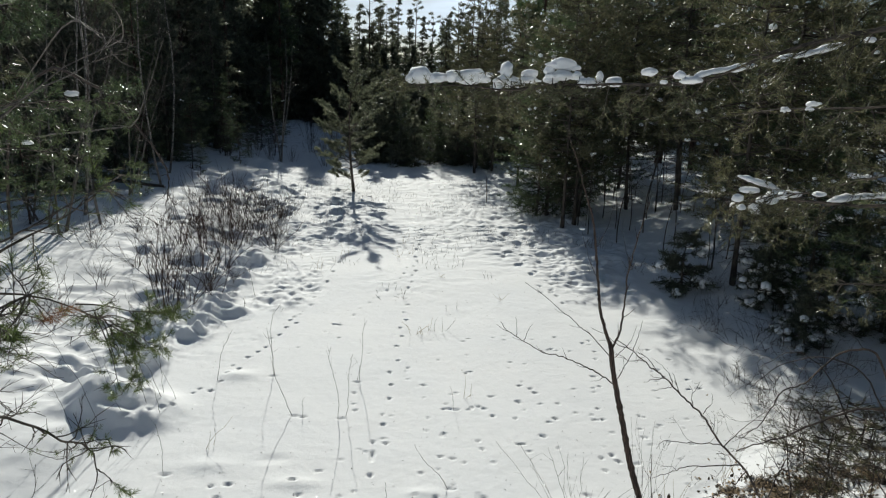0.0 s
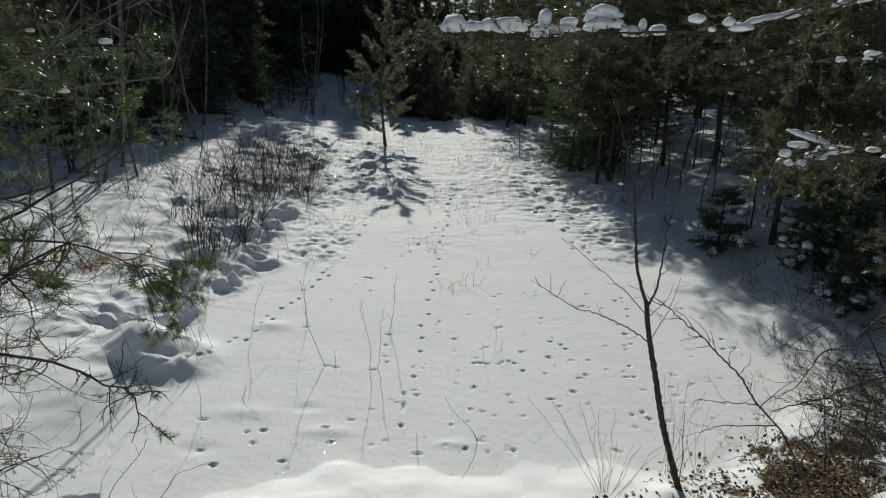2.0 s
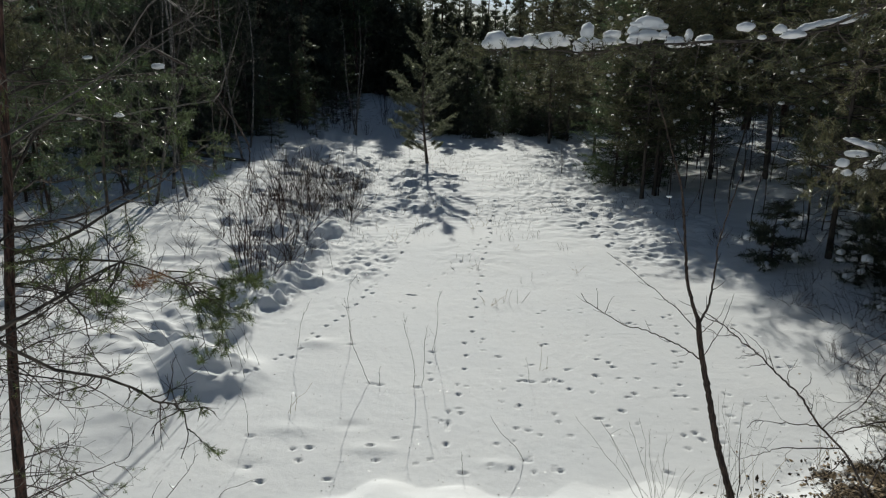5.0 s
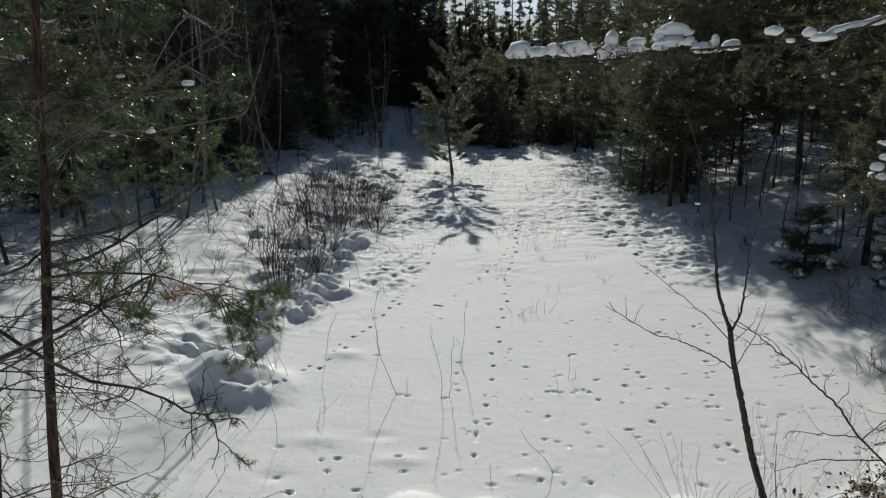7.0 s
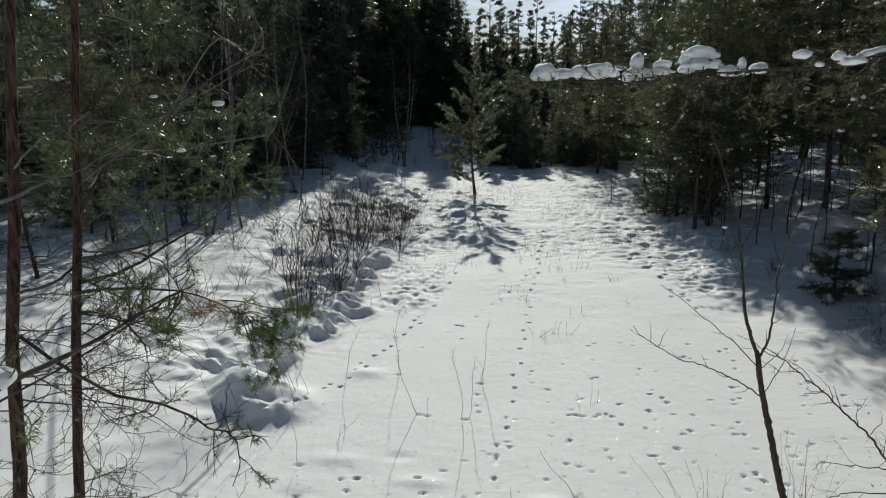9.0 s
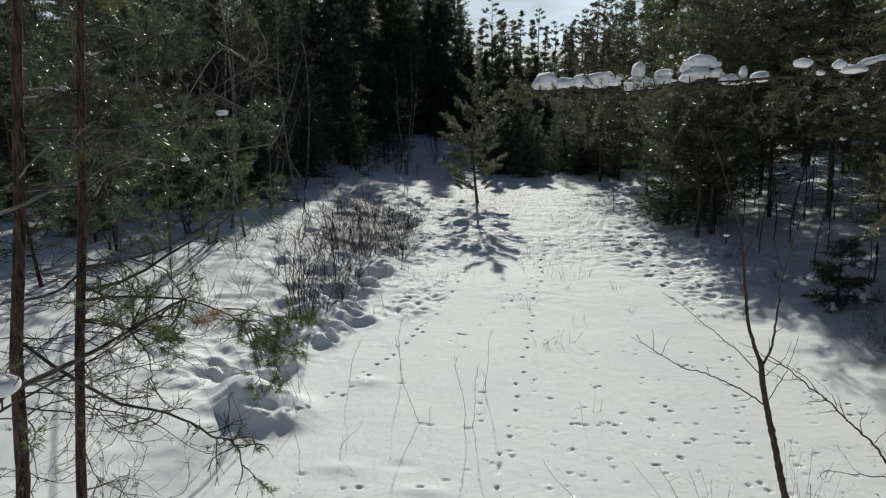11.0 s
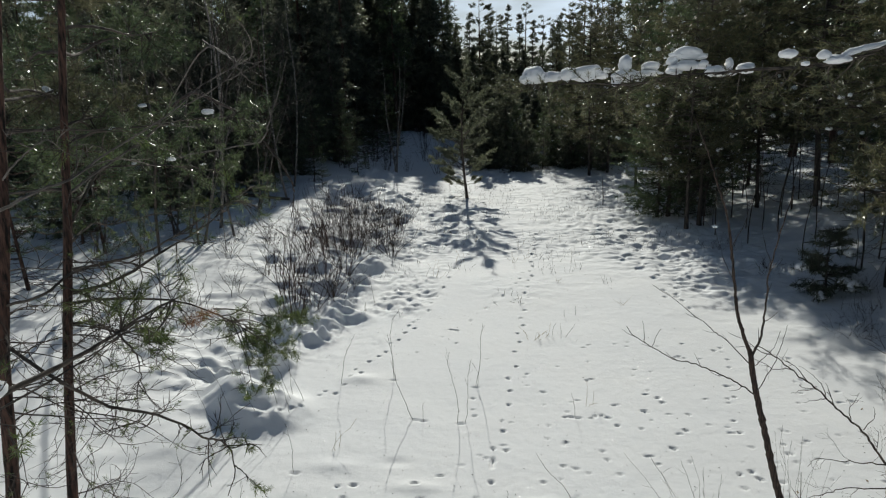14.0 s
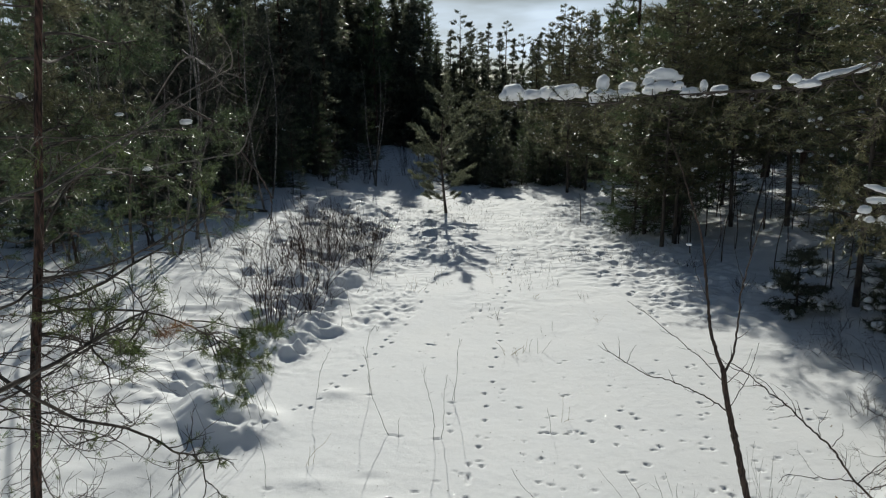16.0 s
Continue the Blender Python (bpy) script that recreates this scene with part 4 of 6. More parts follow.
def bush(name, label, seed, stems, height, spread, mat=TWIG, group="", radius=0.006, base=0.12, curl=0.1, forks=5):
    rng = np.random.default_rng(seed)
    ob = thing(name, label, "bush", group)
    wood = Geo()
    for _ in range(stems):
        az = rng.uniform(0, 6.283)
        a = (math.cos(az) * base * rng.random(), math.sin(az) * base * rng.random(), -0.08)
        way = (math.cos(az) * spread * rng.random(), math.sin(az) * spread * rng.random(), 1)
        branching(wood, a, way, height * rng.uniform(0.55, 1.05), radius * rng.uniform(0.6, 1.1), rng, 1, forks, 0.35 + curl, curl, 0.15, 4)
    part("stem", wood, mat, ob, kind="stuff")
    return ob


GROUP_A = "bare bushes on the snowy bank"
bush_a = bush("bush", "leafless alder bush with thin dark stems", 61, 9, 1.2, 0.42, group=GROUP_A, radius=0.009, curl=0.2, forks=4)
bush_b = bush("bush", "low leafless bush poking out of the snow", 62, 8, 0.75, 0.6, group=GROUP_A, radius=0.0068, curl=0.22, forks=4)
bush_c = bush("bush", "dense low thicket of dark brown twigs", 67, 13, 0.85, 0.9, group=GROUP_A, radius=0.0075, curl=0.16, base=0.6, forks=3)
red = bush("bush", "upright leafless bush with reddish stems", 64, 10, 1.6, 0.36, TWIG_RED, GROUP_A, 0.01, 0.2, 0.16, 5)
set_at(red, -3.12, 9.0)
set_at(bush_a, -2.95, 9.3, 1.0, 0.8)
set_at(bush_b, -2.75, 9.6)
set_at(bush_c, -3.3, 14.6)
r = np.random.default_rng(63)
for x, y, k in ((-3.3, 9.35, 0.75), (-2.8, 10.0, 0.85), (-3.6, 10.0, 0.8), (-3.15, 10.5, 0.9), (-3.75, 11.0, 0.8), (-2.95, 11.3, 0.95), (-3.5, 11.9, 0.9), (-3.0, 12.4, 0.85), (-4.2, 10.6, 0.7), (-4.0, 12.4, 0.8), (-3.3, 13.1, 0.9)):
    copy_at((bush_a, red)[k in (0.9, 0.75)], x, y, r.uniform(0, 6.28), k)
for k in range(42):
    y = r.uniform(12.8, 18.0)
    copy_at(bush_c, np.interp(y, (13, 15, 18), (-3.3, -3.3, -3.7)) + r.uniform(-1.2, 0.9), y, r.uniform(0, 6.28), r.uniform(0.45, 1.15))
for k in range(75):
    y = 8.2 + 10.6 * r.random()
    x = np.interp(y, (9, 12, 17), (-4.1, -3.9, -3.6)) + r.normal() * 1.0
    x = min(x, np.interp(y, *zip(*EDGE_L)) - 0.25)
    copy_at(bush_a if k % 5 == 0 else bush_b, x, y, r.uniform(0, 6.28), r.uniform(0.35, 0.85))

# sparse brush in the shade at the far end
far_brush = bush("bush", "thin bare brush in the shade of the far woods", 65, 9, 1.3, 0.45, TWIG, GROUP_A, 0.012, 0.3)
set_at(far_brush, -3.0, 31)
r = np.random.default_rng(66)
for k in range(75):
    copy_at(far_brush, r.uniform(-10, 7), r.uniform(26.5, 42), r.uniform(0, 6.28), r.uniform(0.5, 1.3))

# ---- foreground sapling ----
sap = thing("sapling", "slender bare sapling with a forked stem on the near bank", "tree")
rng = np.random.default_rng(71)
line = smooth_line(((1.95, 3.82, floor_z(1.95, 3.82) - 0.1), (1.85, 3.88, 0.36), (1.78, 3.9, 0.58), (1.725, 3.9, 0.75), (1.673, 3.9, 0.957), (1.618, 3.9, 1.16), (1.574, 3.9, 1.32), (1.538, 3.9, 1.476), (1.525, 3.9, 1.57),
                    (1.469, 3.9, 1.705), (1.42, 3.9, 1.854), (1.402, 3.9, 2.0), (1.363, 3.9, 2.25), (1.325, 3.9, 2.46), (1.254, 3.9, 2.645), (1.18, 3.9, 2.86), (1.09, 3.9, 3.07)), 9, 0.0015, rng)
n = len(line)
girth = np.interp(np.linspace(0, 1, n), (0, 0.08, 0.5, 0.53, 0.8, 1), (0.028, 0.022, 0.0165, 0.012, 0.006, 0.002))
# knots and scars swell the stem here and there
knots = 1 + 0.05 * rng.normal(size=n) + 0.25 * (rng.random(n) < 0.07)
g = Geo()
g.tube(line, girth * knots, 9)
part("trunk", g, BARK_YOUNG, sap)
BRANCHES = (
    (0.0105, ((1.525, 3.9, 1.56), (1.575, 3.9, 1.668), (1.588, 3.9, 1.817), (1.587, 3.9, 1.964), (1.596, 3.9, 2.144), (1.64, 3.9, 2.353), (1.692, 3.9, 2.623))),
    (0.0065, ((1.572, 3.9, 1.3), (1.463, 3.91, 1.378), (1.354, 3.92, 1.428), (1.208, 3.93, 1.493), (1.065, 3.94, 1.52), (0.918, 3.95, 1.61), (0.809, 3.95, 1.683), (0.771, 3.95, 1.74))),
    (0.003, ((0.889, 3.95, 1.626), (0.885, 3.95, 1.7), (0.874, 3.95, 1.778))), (0.003, ((0.936, 3.95, 1.6), (0.95, 3.95, 1.66), (0.989, 3.95, 1.722))),
    (0.0045, ((1.53, 3.9, 1.5), (1.369, 3.93, 1.667), (1.314, 3.94, 1.704), (1.184, 3.96, 1.817), (1.039, 3.98, 1.928), (0.931, 4.0, 2.0))),
    (0.0035, ((1.54, 3.9, 1.48), (1.6, 3.88, 1.57), (1.648, 3.87, 1.63), (1.67, 3.86, 1.743))), (0.004, ((1.58, 3.9, 1.33), (1.659, 3.88, 1.516), (1.695, 3.87, 1.668), (1.707, 3.86, 1.781))),
    (0.003, ((1.4, 3.9, 2.02), (1.33, 3.95, 2.2), (1.28, 3.98, 2.37))), (0.003, ((1.36, 3.9, 2.26), (1.42, 3.86, 2.42), (1.44, 3.84, 2.6))), (0.003, ((1.6, 3.9, 2.15), (1.54, 3.9, 2.3), (1.53, 3.92, 2.45))),
)
for rad, points in BRANCHES:
    g = Geo()
    p = smooth_line(points, 5, 0.003, rng)
    g.tube(p, 0.8 * np.linspace(rad, rad * 0.35, len(p)), 5)
    if rad > 0.004:
        for q in p[4:-2:5]:
            branching(g, q, p[-1] - p[0] + rng.normal(size=3) * 0.3, 0.1, rad * 0.35, rng, 0, up=0.3)
    part("branch", g, TWIG, sap)
lump = Geo()
snow_lump(lump, (1.283, 3.98, 2.372), (0.019, 0.014, 0.01), rng, 2)
part("snow_clump", lump, SNOW_LUMP, sap, "small white clump of snow")

shrub = thing("shrub", "leaning leafless shrub with crooked twigs on leaf litter", "bush")
rng = np.random.default_rng(72)
TWISTS = (
    (0.0115, ((2.66, 3.38, floor_z(2.66, 3.38) - 0.05), (2.5, 3.4, 0.6), (2.272, 3.4, 0.968), (2.1, 3.4, 1.129), (2.024, 3.4, 1.235), (1.955, 3.4, 1.34), (1.846, 3.4, 1.426), (1.743, 3.4, 1.528), (1.689, 3.4, 1.596), (1.609, 3.4, 1.636), (1.525, 3.4, 1.713), (1.443, 3.4, 1.78), (1.363, 3.4, 1.829))),
    (0.005, ((2.1, 3.4, 1.129), (1.975, 3.4, 1.144), (1.851, 3.4, 1.149), (1.724, 3.4, 1.168), (1.684, 3.4, 1.109))),
    (0.006, ((2.25, 3.4, 0.985), (2.059, 3.4, 0.981), (1.902, 3.4, 0.989), (1.783, 3.4, 0.937), (1.66, 3.4, 0.897))),
    (0.005, ((2.12, 3.4, 1.115), (2.232, 3.42, 1.228), (2.4, 3.45, 1.33))),
    (0.0035, ((1.743, 3.4, 1.528), (1.72, 3.4, 1.6), (1.666, 3.4, 1.664), (1.585, 3.4, 1.714))), (0.0035, ((1.955, 3.4, 1.34), (2.012, 3.4, 1.428), (1.99, 3.4, 1.48))),
    (0.0035, ((1.689, 3.4, 1.596), (1.602, 3.4, 1.568), (1.558, 3.4, 1.554))), (0.0035, ((1.741, 3.4, 1.53), (1.68, 3.4, 1.515), (1.625, 3.4, 1.499))),
    (0.007, ((2.45, 3.4, 0.7), (2.6, 3.5, 0.95), (2.85, 3.6, 1.1))), (0.005, ((2.3, 3.4, 0.94), (2.2, 3.4, 0.8), (2.05, 3.42, 0.74), (1.95, 3.42, 0.7))),
)
for k, (rad, points) in enumerate(TWISTS):
    g = Geo()
    p = smooth_line(points, 5, 0.003, rng)
    g.tube(p, 0.72 * np.linspace(rad, rad * 0.3, len(p)), 6)
    if rad > 0.0045:
        for q in p[3:-3:5]:
            branching(g, q, p[-1] - p[0] + rng.normal(size=3) * 0.5, rng.uniform(0.12, 0.32), rad * 0.28, rng, 1, 4, 0.8, 0.3, 0.1)
    part("branch", g, TWIG, shrub)

# ---- pines at the near end, their trunks leaning towards the pond ----


def bough(parent, a, b, rad, rng, sag=0.03, twigs=10, size=0.4, tuft=(0.5, 14, 0.075, 0.004), mat=BARK_DARK, green=NEEDLE_BRIGHT, first=0.15, curl=0.2, simple=False, hang=0.0, via=(), fork=0.5):
    """A limb with crooked side twigs; tuft: share of twig ends with needles, needles each, their length and width."""
    a, b = np.asarray(a, float), np.asarray(b, float)
    p = wiggle(a, b, rng, 9, sag, 0.018)
    if via:
        p = smooth_line((a, *via, b), 8, 0.002, rng)
        p = p[np.round(np.linspace(0, len(p) - 1, 25)).astype(int)]
    last = len(p) - 1
    wood, leaf = Geo(), Geo()
    wood.tube(p, np.linspace(rad, rad * 0.25, last + 1), 6)
    cen, axs = [], []
    for f in rng.uniform(first, 1, twigs):
        at = np.array([np.interp(f * last, np.arange(last + 1), p[:, c]) for c in range(3)])
        w = unit(unit(b - a) * 0.7 + rng.normal(size=3) * 0.6 - [0, 0, hang])
        n = 6
        line = [at]
        bend = rng.normal(size=3) * curl * 0.75
        for _ in range(n):
            w = unit(w + bend + rng.normal(size=3) * curl * 0.45)
            line.append(line[-1] + w * size * rng.uniform(0.5, 1.2) / n)
        line = np.array(line)
        wood.tube(line, np.linspace(min(0.005, rad * fork), 0.0011, n + 1), 3)
        for m in (2, 3, 4, 5):
            side = unit(w + rng.normal(size=3) * 0.7)
            tip = line[m] + side * size * 0.3 * rng.uniform(0.5, 1.2)
            wood.sticks(line[m][None], tip[None], min(0.0025, rad * 0.3), 0.0008)
            if rng.random() < tuft[0]:
                cen += [tip, line[m]]
                axs += [side, side]
    ob = part("bough", wood, mat, parent)
    if cen:
        leaf.tufts(np.array(cen), np.array(axs), rng, tuft[1], tuft[2], tuft[3], 0.9, simple=simple)
        part("needles", leaf, green, ob, smooth=False)
    return ob


def leaning_pine(seed, low, high, radius, label):
    rng = np.random.default_rng(seed)
    low, high = np.asarray(low, float), np.asarray(high, float)
    way = (high - low) / (high[2] - low[2])
    z0 = floor_z(*(low - way * 0.5)[:2]) - 0.1
    foot = low - way * (low[2] - z0)
    tree = thing("pine_tree", label, "tree", "slim pines on the near bank")
    g = Geo()
    s = np.linspace(0, 1, 90)
    top = foot + way * 5.6
    sway = np.stack([np.interp(s * 9, np.arange(10), rng.normal(size=10)) for _ in range(3)], 1)
    line = foot + (top - foot) * s[:, None] + sway * 0.008
    g.tube(line, radius * (1 - 0.75 * s) * (1 + 0.022 * rng.normal(size=90)), 9)
    part("trunk", g, BARK_PINE, tree)
    return tree, lambda z: foot + way * (z - foot[2])


pine1, on1 = leaning_pine(81, (-2.27, 2.79, 1.14), (-2.11, 2.91, 2.78), 0.031, "slim reddish pine trunk with many dead twigs")
pine2, on2 = leaning_pine(82, (-2.33, 2.47, 1.36), (-2.18, 2.61, 2.83), 0.037, "slim pine trunk at the edge of the pond bank")
rng = np.random.default_rng(83)
FRESH = (0.6, 30, 0.036, 0.0026)
pine3, on3 = leaning_pine(84, (-1.82, 0.85, 1.5), (-1.76, 0.9, 2.9), 0.04, "pine on the near bank with a long low bough")
STAR = (0.16, 24, 0.026, 0.0024)
bough(pine3, on3(2.15), (-1.56, 2.92, 2.29), 0.014, rng, 0, 12, 0.32, FRESH, first=0.7, curl=0.35, via=((-1.75, 1.6, 2.22), (-1.73, 1.9, 2.24), (-1.67, 2.1, 2.25), (-1.66, 2.25, 2.25), (-1.63, 2.4, 2.26), (-1.62, 2.6, 2.28)))
bough(pine3, on3(2.2), (-1.5, 2.6, 2.3), 0.007, rng, -0.01, 10, 0.4, (0.15, 22, 0.05, 0.0028), first=0.4, curl=0.4)
bough(pine2, on2(2.16), (-1.44, 2.85, 1.21), 0.009, rng, 0, 16, 0.26, STAR, first=0.3, curl=0.6, via=((-2.03, 2.5, 2.04), (-1.93, 2.55, 1.93), (-1.82, 2.6, 1.83), (-1.66, 2.65, 1.78), (-1.55, 2.7, 1.7), (-1.47, 2.75, 1.59), (-1.41, 2.77, 1.58), (-1.36, 2.8, 1.49), (-1.39, 2.85, 1.33)))
bough(pine2, (-1.38, 2.83, 1.4), (-1.3, 2.85, 1.28), 0.004, rng, 0, 4, 0.12, (0.5, 22, 0.034, 0.0026), first=0.3, curl=0.5, via=((-1.34, 2.84, 1.36),))
bough(pine2, (-1.41, 2.78, 1.57), (-1.3, 2.85, 1.55), 0.004, rng, 0, 4, 0.12, (0.5, 22, 0.034, 0.0026), first=0.3, curl=0.5)
bough(pine3, (-1.64, 2.45, 2.25), (-1.62, 2.45, 2.0), 0.005, rng, 0, 6, 0.2, STAR, curl=0.6, via=((-1.57, 2.45, 2.17), (-1.56, 2.45, 2.05)))
bough(pine2, on2(2.34), (-1.63, 2.9, 2.25), 0.008, rng, 0, 12, 0.3, (0.35, 20, 0.045, 0.0027), first=0.3, curl=0.45, via=((-1.96, 2.48, 2.42), (-1.9, 2.55, 2.49), (-1.78, 2.7, 2.52), (-1.65, 2.8, 2.45)))
bough(pine1, on1(2.42), (-1.43, 3.6, 2.73), 0.0085, rng, 0, 7, 0.3, (0.15, 18, 0.05, 0.003), first=0.5, curl=0.3, via=((-1.94, 2.9, 2.45), (-1.76, 3.0, 2.49), (-1.67, 3.2, 2.56)))
bough(pine3, on3(2.85), (-1.3, 3.4, 3.43), 0.0075, rng, 0, 5, 0.3, (0.1, 18, 0.05, 0.003), TWIG_GREY, first=0.4, curl=0.4, via=((-1.72, 1.5, 2.83), (-1.7, 2.0, 2.86), (-1.72, 2.2, 2.9), (-1.7, 2.4, 2.92), (-1.64, 2.6, 3.02), (-1.54, 2.9, 3.14), (-1.46, 3.1, 3.28)))
bough(pine2, on2(3.1), (-1.62, 2.8, 3.09), 0.006, rng, 0, 6, 0.3, (0.3, 18, 0.05, 0.003), first=0.3, curl=0.3)
bough(pine2, on2(2.9), (-1.85, 2.6, 3.02), 0.005, rng, 0, 3, 0.2, (0.0, 18, 0.05, 0.003), TWIG_GREY, first=0.5, curl=0.4, via=((-1.95, 2.4, 2.97), (-1.88, 2.45, 3.05), (-1.85, 2.5, 3.08)))
bough(pine1, on1(2.3), (-1.6, 3.98, 2.68), 0.01, rng, 0.04, 8, 0.3, (0.25, 20, 0.06, 0.0028), first=0.5)
bough(pine1, on1(2.78), (-1.55, 3.9, 3.46), 0.007, rng, 0.02, 6, 0.3, (0.0, 14, 0.07, 0.0035), TWIG_GREY)
hang = bough(pine1, on1(2.25), (-1.45, 3.45, 1.86), 0.009, rng, -0.1, 12, 0.3, FRESH, first=0.78)
bough(pine1, (-1.55, 3.35, 2.02), (-1.47, 3.4, 1.5), 0.004, rng, 0.0, 9, 0.14, FRESH, first=0.4)
bough(pine1, (-1.5, 3.4, 1.95), (-1.3, 3.6, 1.7), 0.004, rng, 0.0, 9, 0.16, FRESH, first=0.4)
bough(pine1, (-1.62, 3.3, 2.08), (-1.25, 3.65, 1.88), 0.005, rng, 0.0, 12, 0.17, FRESH, first=0.3)
bough(pine1, (-1.55, 3.38, 2.0), (-1.42, 3.5, 1.6), 0.004, rng, 0.0, 12, 0.15, FRESH, first=0.2)
bough(pine1, (-1.6, 3.3, 2.05), (-1.55, 3.5, 1.85), 0.004, rng, 0.0, 8, 0.15, FRESH, first=0.2)
bough(pine1, on1(2.15), (-1.7, 2.85, 2.05), 0.006, rng, -0.04, 10, 0.2, FRESH, first=0.75)
for k in range(46):
    tree, on = ((pine1, on1), (pine2, on2))[k % 2]
    a = on(rng.uniform(0.8, 2.5))
    az = rng.uniform(-0.9, 1.7)
    bough(tree, a, a + np.array([math.cos(az), math.sin(az), rng.uniform(-0.6, 0.1)]) * rng.uniform(0.25, 0.7), 0.0042, rng, -0.05, 5, 0.36, (0.1, 22, 0.022, 0.0022), TWIG, curl=0.8, fork=0.6)

bough(pine3, (-1.55, 2.8, 2.28), (-1.5, 2.85, 2.16), 0.003, rng, 0.0, 3, 0.1, (0.6, 14, 0.05, 0.0026), TWIG, NEEDLE_DEAD)
lump = Geo()
snow_lump(lump, (-1.66, 1.78, 2.31), (0.05, 0.06, 0.04), rng, 2)
part("snow_clump", lump, SNOW_LUMP, pine3, "small white clump of snow")

# leafy sprays that reach out from the first trunk in flat tiers, with snow caught on them
for tip, via, lumps, twigs in (
    ((-1.63, 4.2, 3.08), ((-2.03, 3.1, 3.08), (-1.9, 3.3, 3.09), (-1.84, 3.7, 3.11), (-1.75, 4.0, 3.12)), (((-1.78, 3.85, 3.15), 0.032, 0.026), ((-1.99, 3.5, 3.2), 0.02, 0.016), ((-2.0, 3.2, 3.09), 0.016, 0.012)), 30),
    ((-1.69, 4.2, 2.64), ((-2.04, 3.1, 2.9), (-1.98, 3.3, 2.89), (-1.97, 3.7, 2.85), (-1.86, 4.0, 2.78)), (((-1.98, 3.7, 2.885), 0.03, 0.022), ((-2.03, 3.4, 2.89), 0.014, 0.01), ((-1.87, 3.9, 2.83), 0.014, 0.01)), 32),
    ((-1.93, 3.8, 2.58), ((-2.2, 3.2, 2.6), (-2.19, 3.4, 2.55), (-2.09, 3.6, 2.57)), (), 18),
    ((-2.35, 3.6, 2.8), (), (), 14), ((-2.55, 3.46, 2.98), (), (), 14), ((-2.2, 3.7, 3.1), (), (), 14),
):
    limb = bough(pine1, on1(tip[2] - 0.05), tip, 0.007, rng, -0.03, twigs, 0.24, (0.8, 22, 0.04, 0.003), BARK_DARK, NEEDLE, first=0.3, curl=0.25, hang=0.1, via=via)
    for c, w, hgt in lumps:
        lump = Geo()
        snow_lump(lump, c, (w * 1.15, w * 0.8, hgt * 0.7), rng, 3, (1, 0.4))
        part("snow_clump", lump, SNOW_LUMP, limb, "small white clump of snow")

# fallen stem in the shade of the other bank
log = thing("fallen_log", "dark fallen stem lying half buried in snow", "log")
g = Geo()
p = wiggle((-8.6, 19.2, floor_z(-8.6, 19.2) + 0.25), (-6.3, 18.3, floor_z(-6.3, 18.3) + 0.05), rng, 6, 0, 0.01)
g.tube(p, np.linspace(0.07, 0.04, 6), 7)
part("trunk", g, BARK_DARK, log)

# their crowns, with short needles
for k in range(38):
    tree, on = ((pine1, on1), (pine2, on2))[k % 2]
    a = on(2.8 + 2.2 * rng.random())
    az = rng.uniform(-0.2, 2.0) if k % 3 else rng.uniform(1.0, 3.2)
    size = rng.uniform(0.7, 1.35)
    tip = a + np.array([math.cos(az) * size, math.sin(az) * size, rng.uniform(-0.1, 0.35) * size])
    if tip[0] > -0.5 * tip[1]:
        continue
    limb = bough(tree, a, tip, 0.009, rng, 0.03, 20, 0.25, (0.85, 18, 0.045, 0.0036), BARK_DARK, NEEDLE_OLIVE if k % 2 else NEEDLE, first=0.5, simple=True)
    if k % 5 == 0:
        for _ in range(4):
            lump = Geo()
            snow_lump(lump, a + (tip - a) * rng.uniform(0.7, 0.9) + rng.normal(size=3) * 0.012, np.array((0.028, 0.02, 0.016)) * rng.uniform(0.5, 1.1), rng, 2, tip - a)
            part("snow_clump", lump, SNOW_LUMP, limb, "small white clump of snow")

# ---- snowy boughs that reach over the pond ----
big = thing("pine_tree", "large pine whose snow-laden boughs reach over the pond", "tree")
set_x, set_y = 3.9, 2.9
g = Geo()
s = np.linspace(0, 1, 8)
fz = floor_z(set_x, set_y)
g.tube(np.stack([set_x + 0.1 * s, set_y + 0 * s, fz - 0.1 + 7.5 * s], 1), 0.11 * (1 - 0.7 * s), 10)
part("trunk", g, BARK_PINE, big)
rng = np.random.default_rng(91)


